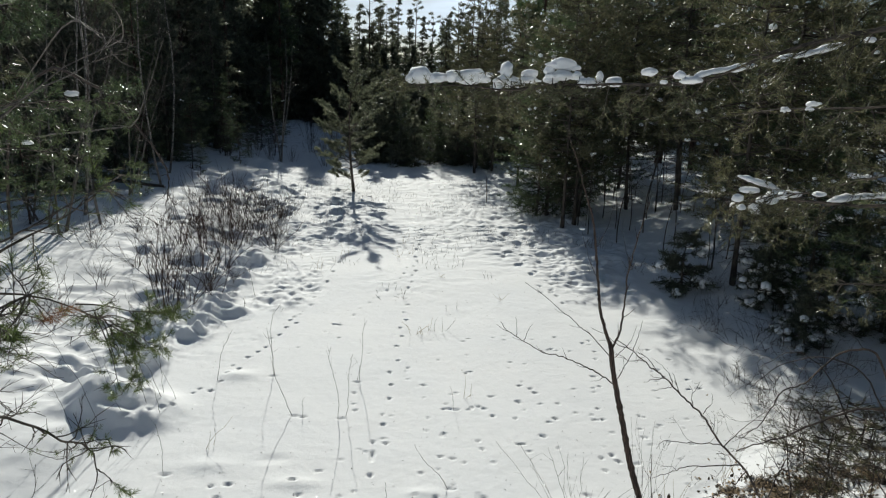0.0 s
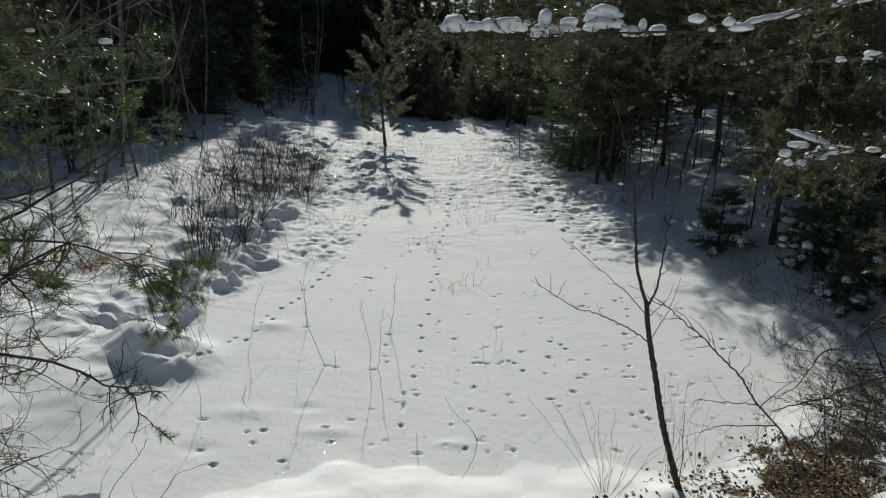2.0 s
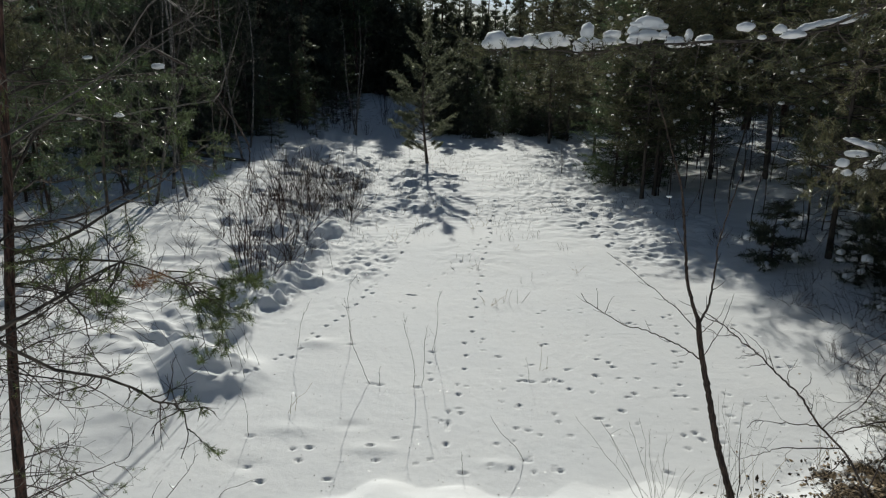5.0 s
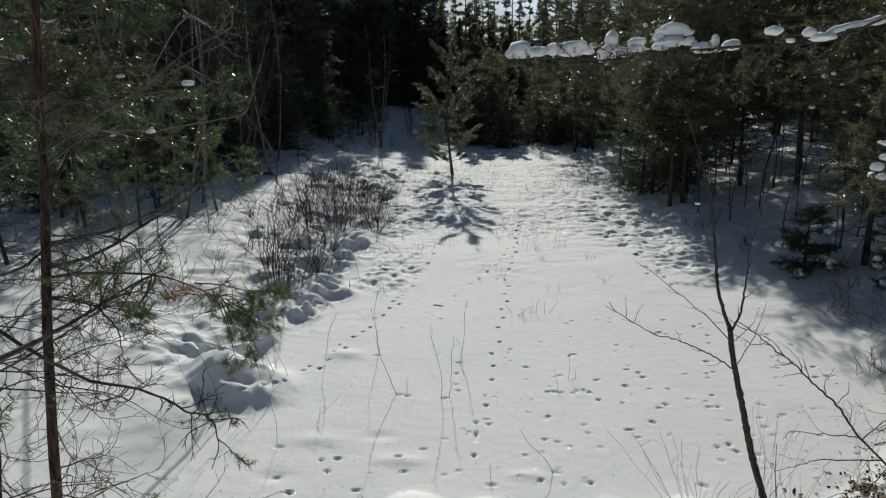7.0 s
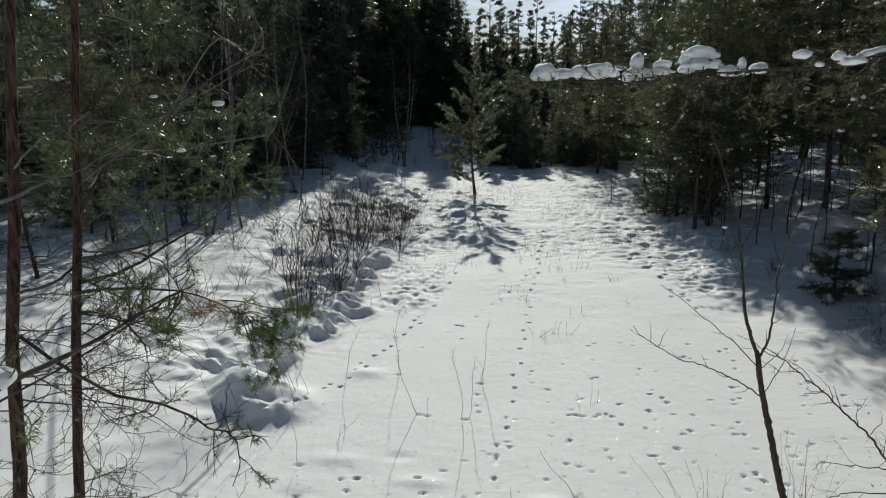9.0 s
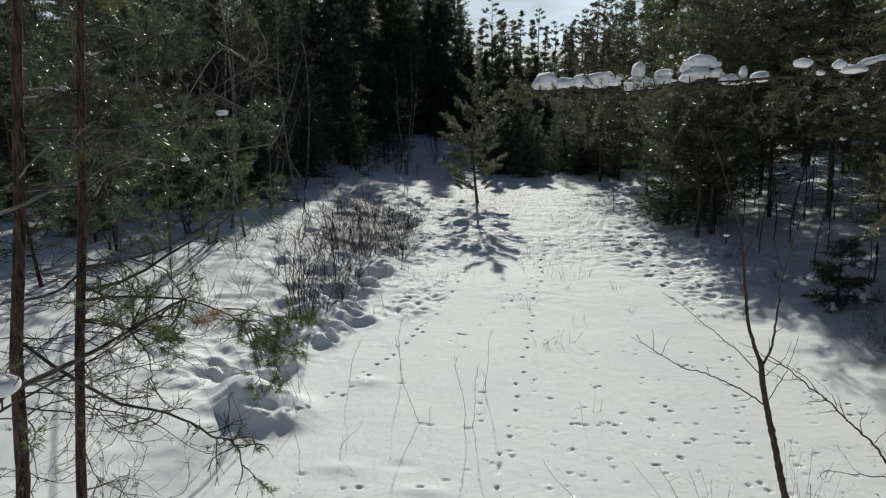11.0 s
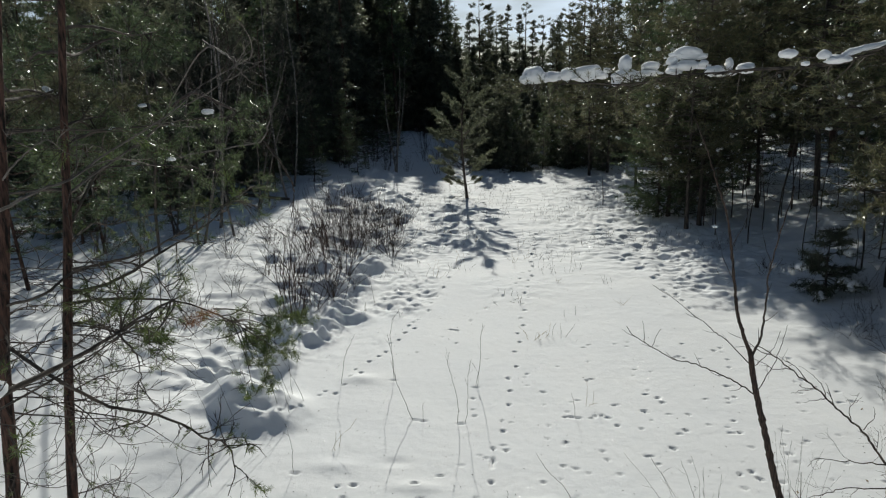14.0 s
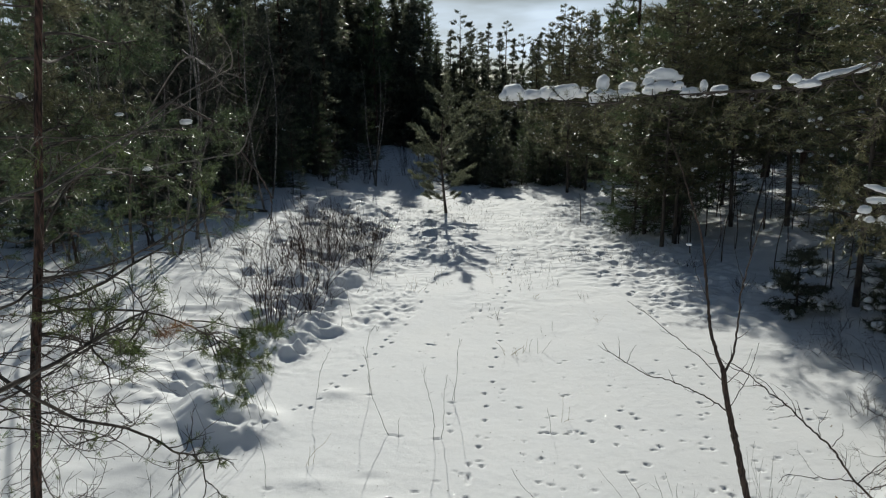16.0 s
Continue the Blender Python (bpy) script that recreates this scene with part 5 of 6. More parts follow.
def loaded(a, b, rad, lumps, twigs=26):
    """A limb of the large pine; lumps: share along it, half width, height, and lift of each snow pillow."""
    limb = bough(big, a, b, rad, rng, 0.0, twigs + 10, 0.4, (0.85, 15, 0.05, 0.0048), BARK_DARK, NEEDLE_OLIVE, first=0.05, simple=True, hang=0.35)
    a, b = np.asarray(a, float), np.asarray(b, float)
    along = unit(b - a)
    for f, w, hgt, up in lumps:
        lump = Geo()
        c = a + (b - a) * f + [rng.normal() * 0.01, rng.normal() * 0.03, 0.012 + up]
        snow_lump(lump, c, (w, w * 0.7, hgt), rng, 3, b - a)
        part("snow_clump", lump, SNOW_LUMP, limb, "thick white pillow of snow")
        # smaller lumps that have grown together with it
        for side in (-1, 1):
            k, lump = rng.uniform(0.35, 0.65), Geo()
            snow_lump(lump, c + along * side * w * rng.uniform(0.55, 0.95) + [0, rng.normal() * 0.02, -hgt * rng.uniform(0.0, 0.35)], (w * k, w * k * 0.8, hgt * k * rng.uniform(0.8, 1.2)), rng, 2, b - a)
            part("snow_clump", lump, SNOW_LUMP, limb, "thick white pillow of snow")
        if abs(up) > 0.025:
            spur = Geo()
            spur.tube(wiggle(a + (b - a) * max(0, f - 0.1), c + along * w * 0.8 - [0, 0, hgt * 0.25], rng, 4, 0, 0.03), np.linspace(0.005, 0.002, 4), 4)
            part("twig", spur, BARK_DARK, limb)


def crumbs(a, b, n, size):
    """Small uneven rags of snow caught along a limb."""
    for f in np.sort(rng.uniform(0, 1, n)):
        w = rng.uniform(*size)
        yield f, w * rng.uniform(0.8, 1.5), w * rng.uniform(0.6, 0.9), rng.normal() * 0.022


tip, mid = (0.27, 6.25, 3.33), (2.46, 4.76, 3.42)
# the long bough, in three lengths, and the pillows on it: centre, half width, half height
for a, b, rad, twigs, lumps in (
    ((set_x, set_y, 3.95), (2.2, 4.4, 3.34), 0.03, 30, (
        ((2.01, 4.4, 3.375), 0.04, 0.028), ((2.09, 4.4, 3.345), 0.075, 0.026), ((3.2, 4.2, 3.63), 0.035, 0.02), ((3.45, 4.1, 3.69), 0.06, 0.05))),
    ((2.2, 4.4, 3.34), (1.2, 5.7, 3.26), 0.016, 26, (
        ((1.508, 5.6, 3.47), 0.13, 0.05), ((1.5, 5.58, 3.38), 0.12, 0.042), ((1.4, 5.6, 3.345), 0.07, 0.03), ((1.378, 5.6, 3.42), 0.05, 0.03), ((1.66, 5.4, 3.325), 0.07, 0.042), ((1.76, 5.4, 3.305), 0.06, 0.024), ((1.894, 5.4, 3.338), 0.07, 0.038),
        ((1.765, 5.4, 3.375), 0.033, 0.045), ((1.6, 5.5, 3.39), 0.04, 0.025), ((1.814, 4.45, 3.39), 0.05, 0.026), ((1.906, 4.4, 3.325), 0.025, 0.014))),
    ((1.2, 5.7, 3.26), (0.17, 6.2, 3.3), 0.011, 24, (
        ((0.301, 6.2, 3.366), 0.112, 0.078), ((0.47, 6.2, 3.348), 0.085, 0.046), ((0.6, 6.2, 3.365), 0.075, 0.052), ((0.765, 6.2, 3.362), 0.145, 0.07), ((0.92, 5.95, 3.377), 0.04, 0.02), ((1.062, 5.9, 3.425), 0.062, 0.07),
        ((1.077, 5.9, 3.33), 0.1, 0.05), ((0.985, 5.9, 3.29), 0.045, 0.05), ((1.278, 5.9, 3.395), 0.075, 0.036), ((1.25, 5.9, 3.34), 0.1, 0.026), ((1.18, 5.9, 3.3), 0.05, 0.03))),
):
    limb = bough(big, a, b, rad, rng, 0.0, twigs, 0.42, (0.85, 17, 0.05, 0.0048), BARK_DARK, NEEDLE_OLIVE, first=0.05, simple=True, hang=0.4)
    a, b = np.asarray(a, float), np.asarray(b, float)
    for c, w, hgt in lumps:
        lump, c = Geo(), np.asarray(c, float)
        snow_lump(lump, c - [0, 0, hgt * 0.15], (w * 0.98, min(w, 0.1), hgt * 1.2), rng, 3, (1, -0.15))
        part("snow_clump", lump, SNOW_LUMP, limb, "thick white pillow of snow")
        for side in (-1, 1) if w > 0.09 else ():
            k, lump = rng.uniform(0.4, 0.6), Geo()
            snow_lump(lump, c + [side * w * rng.uniform(0.7, 0.95), -0.03, hgt * rng.uniform(-0.5, 0.05)], (w * k, w * k * 0.8, hgt * k * rng.uniform(0.9, 1.3)), rng, 2, (1, 0.3 * side))
            part("snow_clump", lump, SNOW_LUMP, limb, "thick white pillow of snow")
        f = np.clip(np.dot(c - a, b - a) / np.dot(b - a, b - a) - 0.08, 0, 1)
        foot = a + (b - a) * f
        if np.linalg.norm(c - foot) > 0.06:
            spur = Geo()
            spur.tube(wiggle(foot, c + [0.6 * w, 0, -hgt * 0.5], rng, 5, 0, 0.03), np.linspace(0.006, 0.002, 5), 4)
            part("twig", spur, BARK_DARK, limb)
for points, height in ((((2.11, 4.4, 3.36), (2.2, 4.4, 3.385), (2.3, 4.4, 3.41), (2.4, 4.38, 3.42), (2.54, 4.37, 3.452)), 0.038), (((2.62, 4.33, 3.478), (2.78, 4.3, 3.515), (2.9, 4.3, 3.545), (3.08, 4.27, 3.6)), 0.034)):
    ridge = Geo()
    snow_ridge(ridge, points, 0.05, height, rng)
    part("snow_clump", ridge, SNOW_LUMP, big, "long roll of snow along the bough")
low = bough(big, (set_x, set_y, 2.75), (2.66, 4.62, 2.55), 0.02, rng, 0.0, 40, 0.42, (0.85, 17, 0.05, 0.0048), BARK_DARK, NEEDLE_OLIVE, first=0.05, simple=True, hang=0.4, via=((3.9, 3.9, 2.6), (3.6, 4.5, 2.46), (3.3, 4.62, 2.47), (2.95, 4.62, 2.5)))
for points, height in ((((2.64, 4.6, 2.66), (2.8, 4.6, 2.61), (2.99, 4.6, 2.56)), 0.03), (((3.38, 4.6, 2.475), (3.59, 4.6, 2.51), (3.75, 4.55, 2.53), (3.95, 4.5, 2.56)), 0.032)):
    ridge = Geo()
    snow_ridge(ridge, points, 0.05, height, rng)
    part("snow_clump", ridge, SNOW_LUMP, low, "long roll of snow along the bough")
    spur = Geo()
    spur.tube(smooth_line(points, 4) - [0, 0, 0.012], np.linspace(0.006, 0.008, 4 * len(points) - 3), 4)
    part("twig", spur, BARK_DARK, low)
for c, w, hgt in (((2.66, 4.6, 2.49), 0.04, 0.035), ((2.75, 4.6, 2.555), 0.07, 0.03), ((2.81, 4.6, 2.41), 0.045, 0.045), ((2.7, 4.6, 2.42), 0.03, 0.025), ((2.89, 4.6, 2.48), 0.075, 0.04), ((2.97, 4.6, 2.525), 0.075, 0.04), ((3.07, 4.6, 2.53), 0.08, 0.03), ((3.31, 4.6, 2.53), 0.05, 0.022)):
    lump = Geo()
    snow_lump(lump, c, (w, w * 0.9, hgt), rng, 3, (1, -0.2))
    part("snow_clump", lump, SNOW_LUMP, low, "thick white pillow of snow")
    spur = Geo()
    spur.tube(wiggle((c[0] + 0.15, 4.62, 2.5), np.asarray(c) - [0.5 * w, 0, 0.4 * hgt], rng, 5, 0, 0.03), np.linspace(0.005, 0.002, 5), 4)
    part("twig", spur, BARK_DARK, low)
loaded((2.95, 4.2, 2.6), (2.72, 4.9, 2.42), 0.006, tuple(crumbs(mid, tip, 5, (0.02, 0.04))), 12)
for a, b in (((set_x, set_y, 4.3), (2.3, 5.2, 4.1)), ((set_x, set_y, 3.4), (2.95, 5.2, 3.1)), ((set_x, set_y, 4.7), (3.0, 4.6, 4.3)), ((set_x, set_y, 3.2), (3.6, 5.0, 2.5)), ((set_x, set_y, 2.4), (3.3, 4.3, 1.9))):
    loaded(a, b, 0.016, tuple(crumbs(a, b, 4, (0.018, 0.04))), 34)

# small snowed-in spruce and brush on the shaded bank
snowy = conifer("young_spruce", "small spruce bowed under lumps of snow", 92, 1.1, 0.08, 0.6, 0.12, 6, 0.05, 0.1, (BARK_DARK, NEEDLE_DARK), 12, 0.1, 0.012, 2.2, 0.6, snow=0.6, dead=0, lump_size=(0.045, 0.1))
set_at(snowy, 4.92, 9.95)
for x, y, t, k in ((5.7, 8.9, 1.0, 0.9), (6.3, 9.8, 2.5, 1.1), (5.4, 7.4, 4.0, 0.7), (5.9, 7.9, 5.0, 0.8), (6.6, 7.6, 0.4, 1.2), (7.2, 9.2, 1.7, 1.1)):
    copy_at(snowy, x, y, t, k)
brush = bush("bush", "tangled bare brush beside the leaf litter", 93, 26, 0.6, 1.8, group=GROUP_A, base=0.4, radius=0.0055, curl=0.3)
set_at(brush, 3.7, 4.6)
for x, y, t, k in ((4.3, 5.3, 1, 1.0), (4.6, 6.3, 2, 0.9), (3.4, 4.0, 3, 0.8), (4.9, 7.6, 4, 0.9), (3.9, 3.9, 5, 1.1), (5.0, 8.9, 5.5, 0.7), (4.6, 11.2, 0.5, 0.7), (4.3, 13.0, 2.5, 0.8), (4.1, 5.9, 0.3, 0.7), (4.9, 5.0, 1.7, 1.1), (5.3, 6.8, 2.6, 1.0), (4.5, 8.3, 3.9, 0.6), (5.6, 8.0, 4.4, 0.9), (5.5, 10.0, 1.4, 0.7), (3.3, 4.5, 2.2, 0.6), (2.75, 3.75, 0.8, 0.7), (3.15, 3.6, 2.8, 0.8), (4.0, 5.2, 4.8, 0.8), (4.2, 6.6, 0.2, 0.7)):
    copy_at(brush, x, y, t, k)

# long dark twigs that arch out over the litter
tangle = thing("shrub", "sprawling bare shrub arching over the leaf litter", "bush")
rng = np.random.default_rng(98)
for rad, points in ((0.013, ((4.75, 4.75, 0.1), (4.36, 4.6, 0.74), (4.13, 4.5, 0.76), (3.79, 4.4, 0.83), (3.48, 4.3, 0.8), (3.18, 4.2, 0.76), (3.05, 4.15, 0.73), (2.79, 4.1, 0.71), (2.61, 4.05, 0.68))),
                    (0.01, ((4.3, 4.6, 0.74), (3.95, 4.5, 1.3), (3.65, 4.5, 1.29), (3.46, 4.5, 1.09), (3.36, 4.5, 0.98), (3.2, 4.5, 0.95), (3.15, 4.5, 0.82), (3.06, 4.5, 0.64), (2.92, 4.5, 0.52))),
                    (0.008, ((3.18, 4.1, 0.0), (3.1, 4.1, 0.39), (3.02, 4.1, 0.76))), (0.008, ((4.6, 4.9, 0.3), (4.3, 5.0, 0.9), (3.9, 5.1, 1.0), (3.6, 5.2, 0.85), (3.4, 5.25, 0.6))), (0.008, ((4.5, 5.2, 0.1), (4.3, 5.5, 0.7), (4.0, 5.6, 0.85), (3.75, 5.7, 0.6)))):
    g = Geo()
    p = smooth_line(points, 5, 0.004, rng)
    g.tube(p, np.linspace(rad, rad * 0.3, len(p)), 5)
    for q in p[4:-1:3]:
        branching(g, q, p[-1] - p[0] + rng.normal(size=3) * 0.55, rng.uniform(0.2, 0.5), rad * 0.3, rng, 1, 4, 0.8, 0.25, 0.05)
    part("branch", g, TWIG, tangle)

# low evergreen scrub that leans over the leaf litter
scrub = conifer("evergreen_shrub", "low dark evergreen shrub sprawling over the leaf litter", 94, 0.3, 0.03, 0.55, 0.06, 5, 0.15, 0.05, (BARK_DARK, NEEDLE_OLIVE), 9, 0.032, 0.004, 1.7, 0.5, dead=0, radius=0.012, group="evergreen scrub beside the pond")
set_at(scrub, 3.65, 4.4)
for x, y, t, k in ((3.95, 4.8, 1.2, 1.2), (4.3, 5.4, 3.9, 1.2), (4.25, 4.7, 0.4, 1.2), (4.5, 5.1, 2.4, 1.3), (3.75, 4.95, 5.2, 0.9), (4.1, 4.35, 4.1, 1.1), (4.7, 5.6, 1.6, 1.2), (3.45, 4.15, 3.0, 0.7)):
    copy_at(scrub, x, y, t, k)

# ---- grass, stalks and leaves ----
rng = np.random.default_rng(95)


def stalks(name, label, x, y, n, height, lean, mat=STRAW, rad=0.0016):
    ob = thing(name, label, "grass")
    g = Geo()
    for _ in range(n):
        a = np.array([x + rng.normal() * 0.04, y + rng.normal() * 0.04, 0])
        a[2] = floor_z(a[0], a[1]) - 0.03
        b = a + np.array([rng.normal() * lean, rng.normal() * lean, height * rng.uniform(0.5, 1.1)])
        p = wiggle(a, b, rng, 5, 0, 0.03)
        g.tube(p, rad * np.linspace(1, 0.5, 5), 3)
    part("stalk", g, mat, ob)
    return ob


for x, y, n, h in ((0.35, 8.2, 6, 0.2), (0.5, 8.3, 5, 0.18), (0.86, 6.3, 3, 0.25), (0.2, 12.3, 6, 0.25), (0.4, 12.6, 6, 0.25), (0.9, 10.9, 5, 0.15), (-1.6, 5.3, 3, 0.3), (2.9, 4.6, 6, 0.5), (2.2, 4.2, 5, 0.6), (-0.9, 12.4, 5, 0.3), (-0.6, 14.2, 6, 0.3), (0.3, 13.6, 5, 0.3), (-1.3, 15.0, 6, 0.35), (1.8, 9.6, 4, 0.15), (-1.2, 11.2, 5, 0.35)):
    stalks("grass_tuft", "thin dry stalks standing in the snow", x, y, n, h, 0.1, rad=0.0022)

stalks("grass_tuft", "clump of fine bare stalks on the near bank", 1.38, 3.85, 13, 0.62, 0.17, TWIG, 0.0016)
stalks("grass_tuft", "clump of fine bare stalks on the near bank", 2.0, 4.15, 12, 0.8, 0.12, TWIG, 0.0014)

# crooked dead stems that stand in the pond's snow: thickness, then points from foot to tip
STEMS = (
    (0.0035, (-0.93, 5.97, 0.0), (-1.04, 5.97, 0.23), (-1.11, 5.97, 0.43), (-1.13, 5.97, 0.66), (-1.17, 5.97, 0.93)),
    (0.003, (-1.3, 6.91, 0.0), (-1.3, 6.91, 0.26), (-1.32, 6.91, 0.55), (-1.27, 6.91, 0.79)),
    (0.003, (-0.48, 5.89, 0.0), (-0.47, 5.89, 0.21), (-0.52, 5.89, 0.46), (-0.57, 5.89, 0.64), (-0.54, 5.89, 0.77)),
    (0.003, (-0.41, 5.92, 0.0), (-0.38, 5.92, 0.26), (-0.37, 5.92, 0.51), (-0.33, 5.92, 0.67)),
    (0.003, (-0.33, 6.76, 0.0), (-0.28, 6.76, 0.27), (-0.27, 6.76, 0.54), (-0.25, 6.76, 0.74)),
    (0.0025, (-0.35, 6.76, 0.0), (-0.3, 6.76, 0.16), (-0.37, 6.76, 0.27)),
    (0.003, (0.02, 4.47, 0.0), (0.01, 4.47, 0.09), (0.01, 4.47, 0.19)),
    (0.003, (0.55, 4.67, 0.0), (0.44, 4.67, 0.15), (0.34, 4.67, 0.23), (0.24, 4.67, 0.4)),
    (0.0025, (-0.84, 5.94, 0.0), (-0.84, 5.94, 0.12), (-0.83, 5.94, 0.2)),
    (0.002, (0.72, 6.05, 0.0), (0.68, 6.05, 0.18), (0.66, 6.05, 0.26)),
)
NEAR_STEMS = (
    (0.004, (-2.13, 3.68, 0.0), (-2.06, 3.68, 0.23), (-1.82, 3.68, 0.54), (-1.75, 3.68, 0.67)), (0.004, (-2.13, 3.66, 0.0), (-1.84, 3.66, 0.09), (-1.68, 3.66, 0.25), (-1.59, 3.66, 0.41), (-1.4, 3.66, 0.49)),
    (0.003, (-2.18, 3.7, 0.0), (-2.13, 3.7, 0.27), (-2.03, 3.7, 0.45)), (0.003, (-1.83, 3.64, 0.0), (-1.85, 3.64, 0.18), (-1.89, 3.64, 0.34)),
)
MORE_STEMS = (
    (0.003, (-1.9, 6.77, 0.0), (-1.83, 6.77, 0.36), (-1.77, 6.77, 0.46), (-1.7, 6.77, 0.61)),
    (0.0025, (-1.88, 4.94, 0.0), (-1.86, 4.94, 0.18), (-1.88, 4.94, 0.35), (-1.9, 4.94, 0.48)),
    (0.003, (0.65, 8.3, 0.0), (0.63, 8.3, 0.09), (0.68, 8.3, 0.19)), (0.003, (0.76, 8.27, 0.0), (0.74, 8.27, 0.2)), (0.003, (0.78, 8.3, 0.0), (0.9, 8.3, 0.12), (0.93, 8.3, 0.18)),
    (0.018, (2.84, 18.71, 0.0), (2.83, 18.7, 0.45), (2.79, 18.7, 0.85)), (0.006, (1.92, 3.83, 0.1), (1.9, 3.84, 0.4), (1.87, 3.86, 0.79)),
    (0.004, (-2.07, 9.73, 0.1), (-2.16, 9.71, 0.5)), (0.012, (-5.5, 12.0, 0.2), (-5.5, 12.0, 0.95)),
)
# stalks on the snowed-in hummock: foot, tip, thickness
STALKS = (
    ((-2.3, 6.25), (-2.35, 6.35, 0.55), 0.004), ((-2.45, 6.1), (-2.55, 6.2, 0.6), 0.004), ((-2.6, 5.9), (-2.75, 6.0, 0.65), 0.004), ((-2.35, 5.95), (-2.62, 5.98, 0.85), 0.004), ((-2.25, 6.1), (-2.6, 6.1, 0.95), 0.004),
    ((-2.5, 5.75), (-2.82, 5.8, 0.9), 0.0035), ((-2.15, 6.2), (-2.42, 6.15, 0.75), 0.0035), ((-2.7, 5.65), (-3.05, 5.7, 0.95), 0.004), ((-2.42, 6.3), (-2.85, 6.3, 1.1), 0.0045), ((-2.2, 5.85), (-2.3, 5.9, 0.5), 0.003), ((-2.85, 5.5), (-3.1, 5.6, 0.7), 0.0035),
)
# long stalks that fan out on the near bank
FAN = (((1.36, 3.84), (0.95, 3.96, 0.83), 0.003), ((1.36, 3.84), (1.14, 3.91, 0.84), 0.003), ((1.38, 3.85), (1.28, 3.87, 0.8), 0.0025), ((1.34, 3.84), (0.79, 3.99, 0.83), 0.0025), ((1.4, 3.83), (1.4, 3.9, 0.75), 0.0025))


def dry_stem(points, rad, twigs=True):
    """One dead stem through the points given, its foot set into the snow."""
    ob = thing("dry_stem", "single dead plant stem bent over the snow", "plant", "dead stems on the pond")
    pts = np.array(points, float)
    pts[0, 2] = floor_z(pts[0, 0], pts[0, 1]) - 0.05
    s = np.linspace(0, len(pts) - 1, 4 * len(pts) - 3)
    p = np.stack([np.interp(s, np.arange(len(pts)), pts[:, c]) for c in range(3)], 1)
    p[1:-1] = (p[:-2] + 2 * p[1:-1] + p[2:]) / 4
    p[1:] += rng.normal(size=(len(p) - 1, 3)) * 0.004
    g = Geo()
    g.tube(p, 0.78 * np.linspace(rad, rad * 0.45, len(p)), 4)
    part("stem", g, TWIG, ob)
    if twigs and pts[-1, 2] - pts[0, 2] > 0.5:
        s = Geo()
        for q in p[len(p) // 2:-2:2]:
            branching(s, q, p[-1] - p[0] + rng.normal(size=3) * 0.4, 0.1, rad * 0.5, rng, 0)
        part("twig", s, TWIG, ob, kind="stuff")


for rad, *points in STEMS + NEAR_STEMS + MORE_STEMS:
    dry_stem(points, rad)
for foot, tip, rad in STALKS + FAN:
    dry_stem(wiggle((*foot, floor_z(*foot)), tip, rng, 4, 0.0, 0.02), rad * 0.8)

# stubble of grass that pokes through the thin snow
stub = Geo()
n = 2400
x, y = rng.uniform(-3.2, 4.5, n), 9.0 + 14.5 * rng.random(n)
keep = smooth_noise(x, y, 0.9, 31) + 0.08 * (y - 13.5).clip(-3, 1) + 0.2 * step(-1.0, -1.8, x) > 0.06
x, y = x[keep], y[keep]
a = np.stack([x, y, ground_base(x, y) - 0.02], 1)
b = a + np.stack([rng.normal(size=len(x)) * 0.05, rng.normal(size=len(x)) * 0.05, rng.uniform(0.04, 0.17, len(x))], 1)
stub.sticks(a, b, 0.003, 0.0015)
stubble = new("grass_stubble", stub.mesh("grass_stubble", TWIG, False))
tagged(stubble, "scattered dry grass stubble poking through the snow", "grass", kind="stuff")

fallen = Geo()
n = 5500
x = np.concatenate([2.9 + rng.normal(size=4200) * 0.55, 3.8 + rng.normal(size=1600) * 0.5, 1.35 + rng.normal(size=900) * 0.32])
y = np.concatenate([4.0 + rng.normal(size=4200) * 0.36, 4.6 + rng.normal(size=1600) * 0.5, 3.6 + rng.normal(size=900) * 0.1])
keep = litter_at(x, y) + smooth_noise(x, y, 0.11, 27) * 0.5 + rng.normal(size=len(x)) * 0.16 > 0.4
x, y, n = x[keep], y[keep], int(keep.sum())
z = ground_base(x, y) + rng.uniform(0.002, 0.014, n)
size = rng.uniform(0.009, 0.027, n)
turn = rng.uniform(0, 6.283, n)
tilt = rng.normal(size=(n, 2)) * 0.4
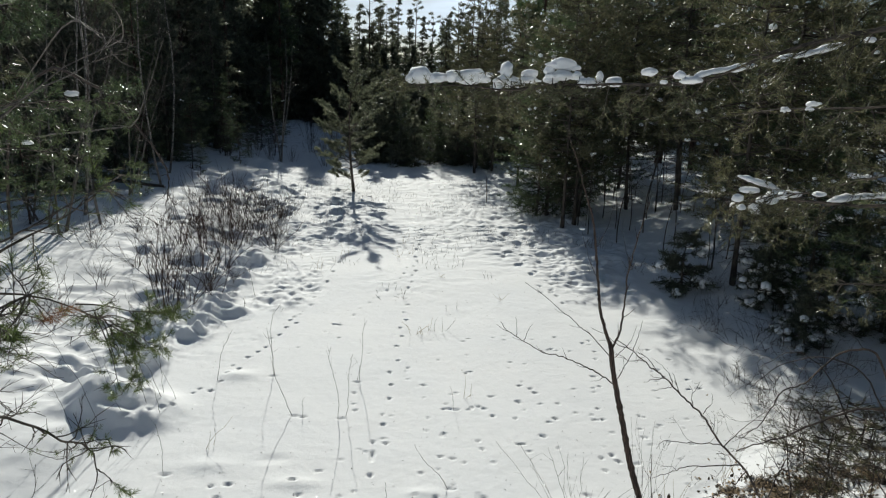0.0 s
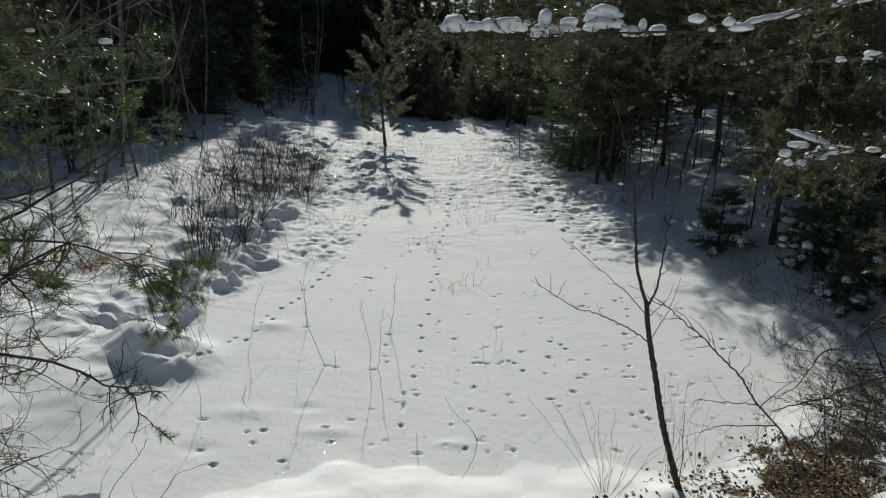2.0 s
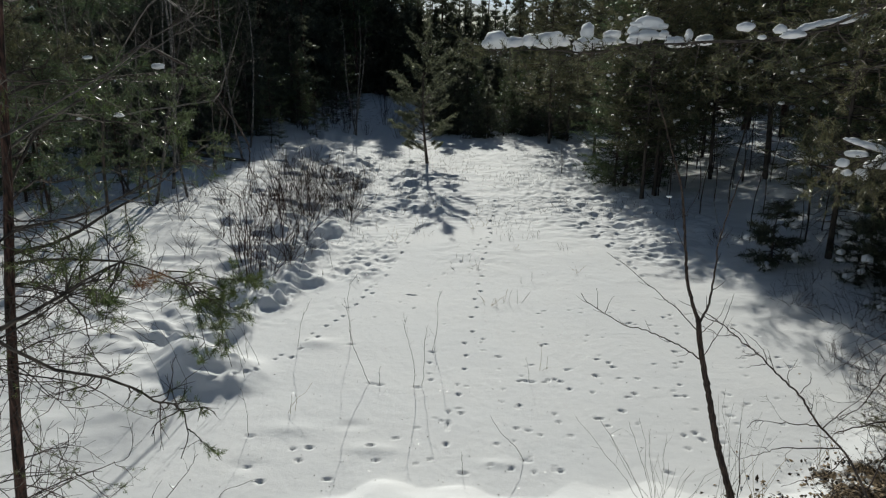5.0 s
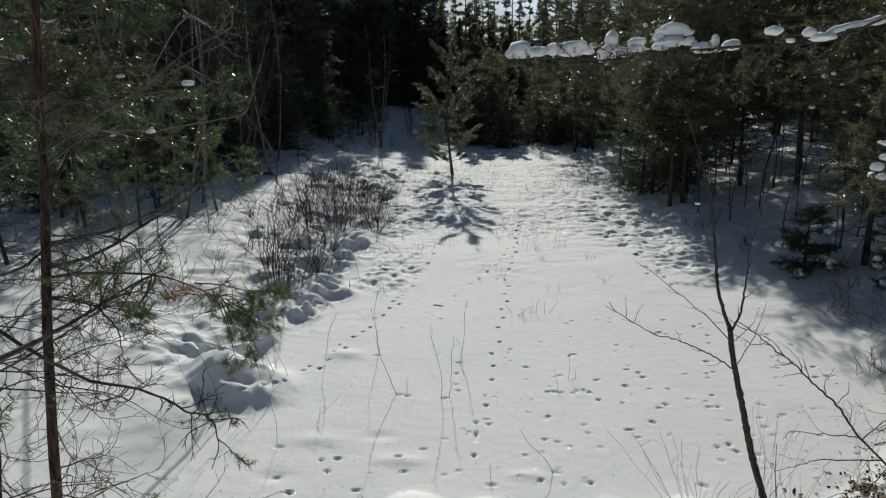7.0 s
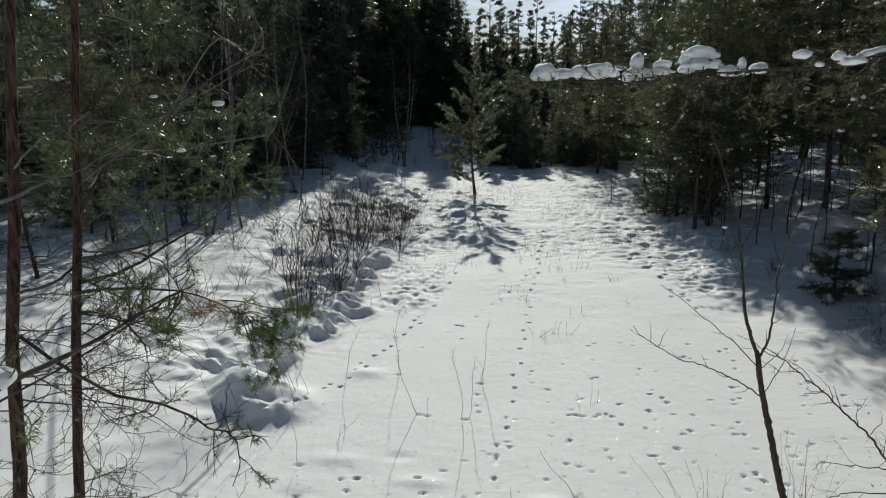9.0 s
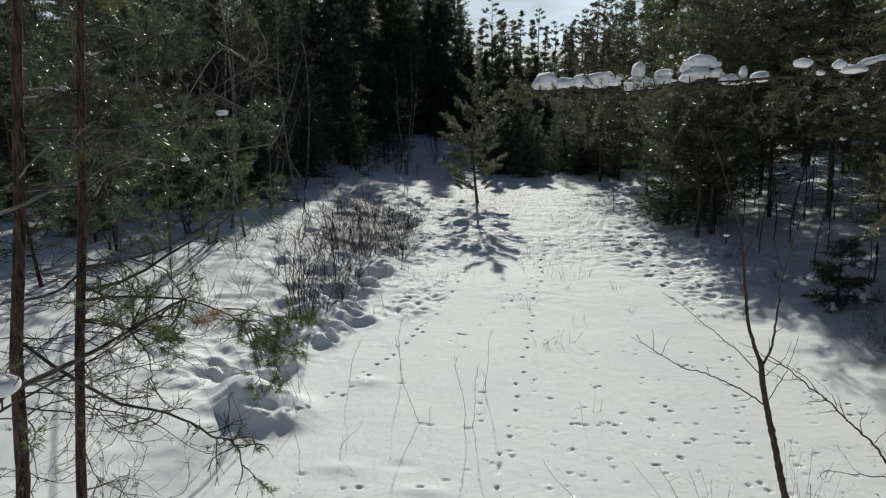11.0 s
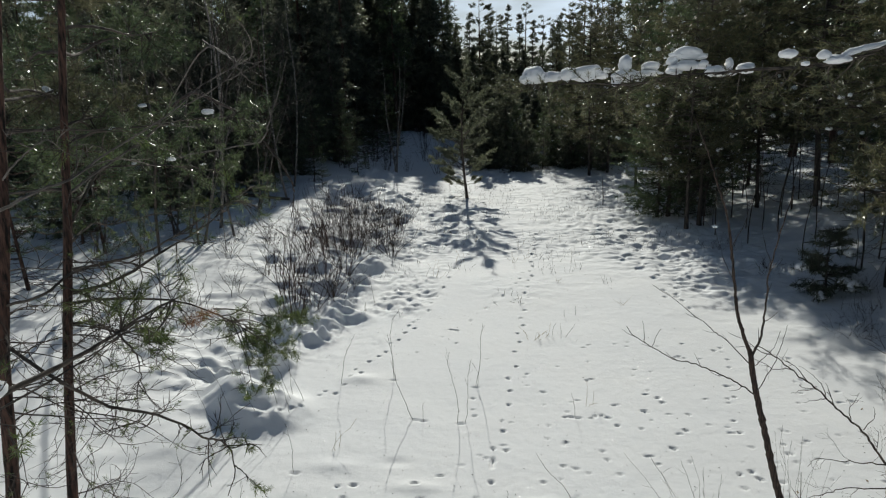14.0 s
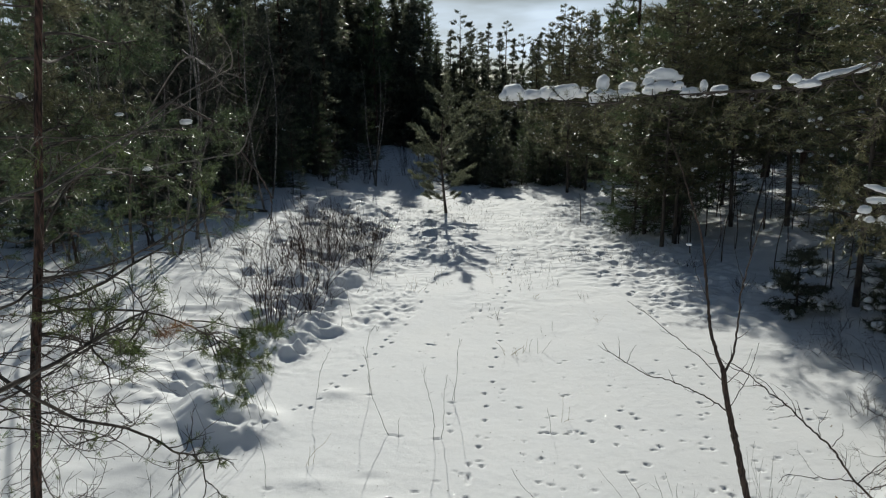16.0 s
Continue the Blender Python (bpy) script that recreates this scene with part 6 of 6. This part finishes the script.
u = np.stack([np.cos(turn), np.sin(turn), tilt[:, 0]], 1) * size[:, None]
v = np.stack([-np.sin(turn), np.cos(turn), tilt[:, 1]], 1) * size[:, None] * 0.55
c = np.stack([x, y, z], 1)
verts = np.stack([c - u, c + v - u * 0.2, c + u * 0.9, c - v - u * 0.2, c + [0, 0, 0.004]], 1)
tris = np.array([[0, 4, 1], [1, 4, 2], [2, 4, 3], [3, 4, 0]])[None] + np.arange(n)[:, None, None] * 5
fallen.add(verts, tris)
litter_ob = new("leaf_litter", fallen.mesh("leaf_litter", LEAF, False))
tagged(litter_ob, "brown fallen leaves lying on the melting snow", "leaves", kind="stuff")


# specks of bark and seed husks blown over the pond
specks = Geo()
n = 420
x, y = rng.uniform(-2.4, 3.6, n), 4.2 + 7.5 * rng.random(n) ** 1.4
a = np.stack([x, y, ground_base(x, y) + 0.003], 1)
turn = rng.uniform(0, 6.283, n)
size = rng.uniform(0.004, 0.012, n)
specks.sticks(a, a + np.stack([np.cos(turn) * size, np.sin(turn) * size, 0.002 + 0 * x], 1), 0.003, 0.0012)
husks = new("bark_specks", specks.mesh("bark_specks", TWIG, False))
tagged(husks, "dark specks of bark and husks on the snow", "debris", kind="stuff")

# upper crowns of the near pines, above the view
rng = np.random.default_rng(97)
for k in range(16):
    z = 5.0 + 2.4 * k / 15
    a = np.array([set_x + 0.1 * (z - fz) / 7.5, set_y, z])
    az, size = k * 2.4, rng.uniform(0.6, 1.2) * (1.25 - 0.04 * k)
    bough(big, a, a + np.array([math.cos(az) * size, math.sin(az) * size, 0.15 * size]), 0.012, rng, 0.02, 14, 0.34, (0.8, 12, 0.05, 0.0045), BARK_DARK, NEEDLE_OLIVE, first=0.3, simple=True)
for k in range(9):
    a = on3(3.3 + 0.24 * k)
    az, size = 2.2 + 0.35 * k, rng.uniform(0.4, 0.7)
    bough(pine3, a, a + np.array([math.cos(az) * size, math.sin(az) * size, 0.2 * size]), 0.008, rng, 0.02, 12, 0.26, (0.8, 12, 0.045, 0.004), BARK_DARK, NEEDLE, first=0.3, simple=True)
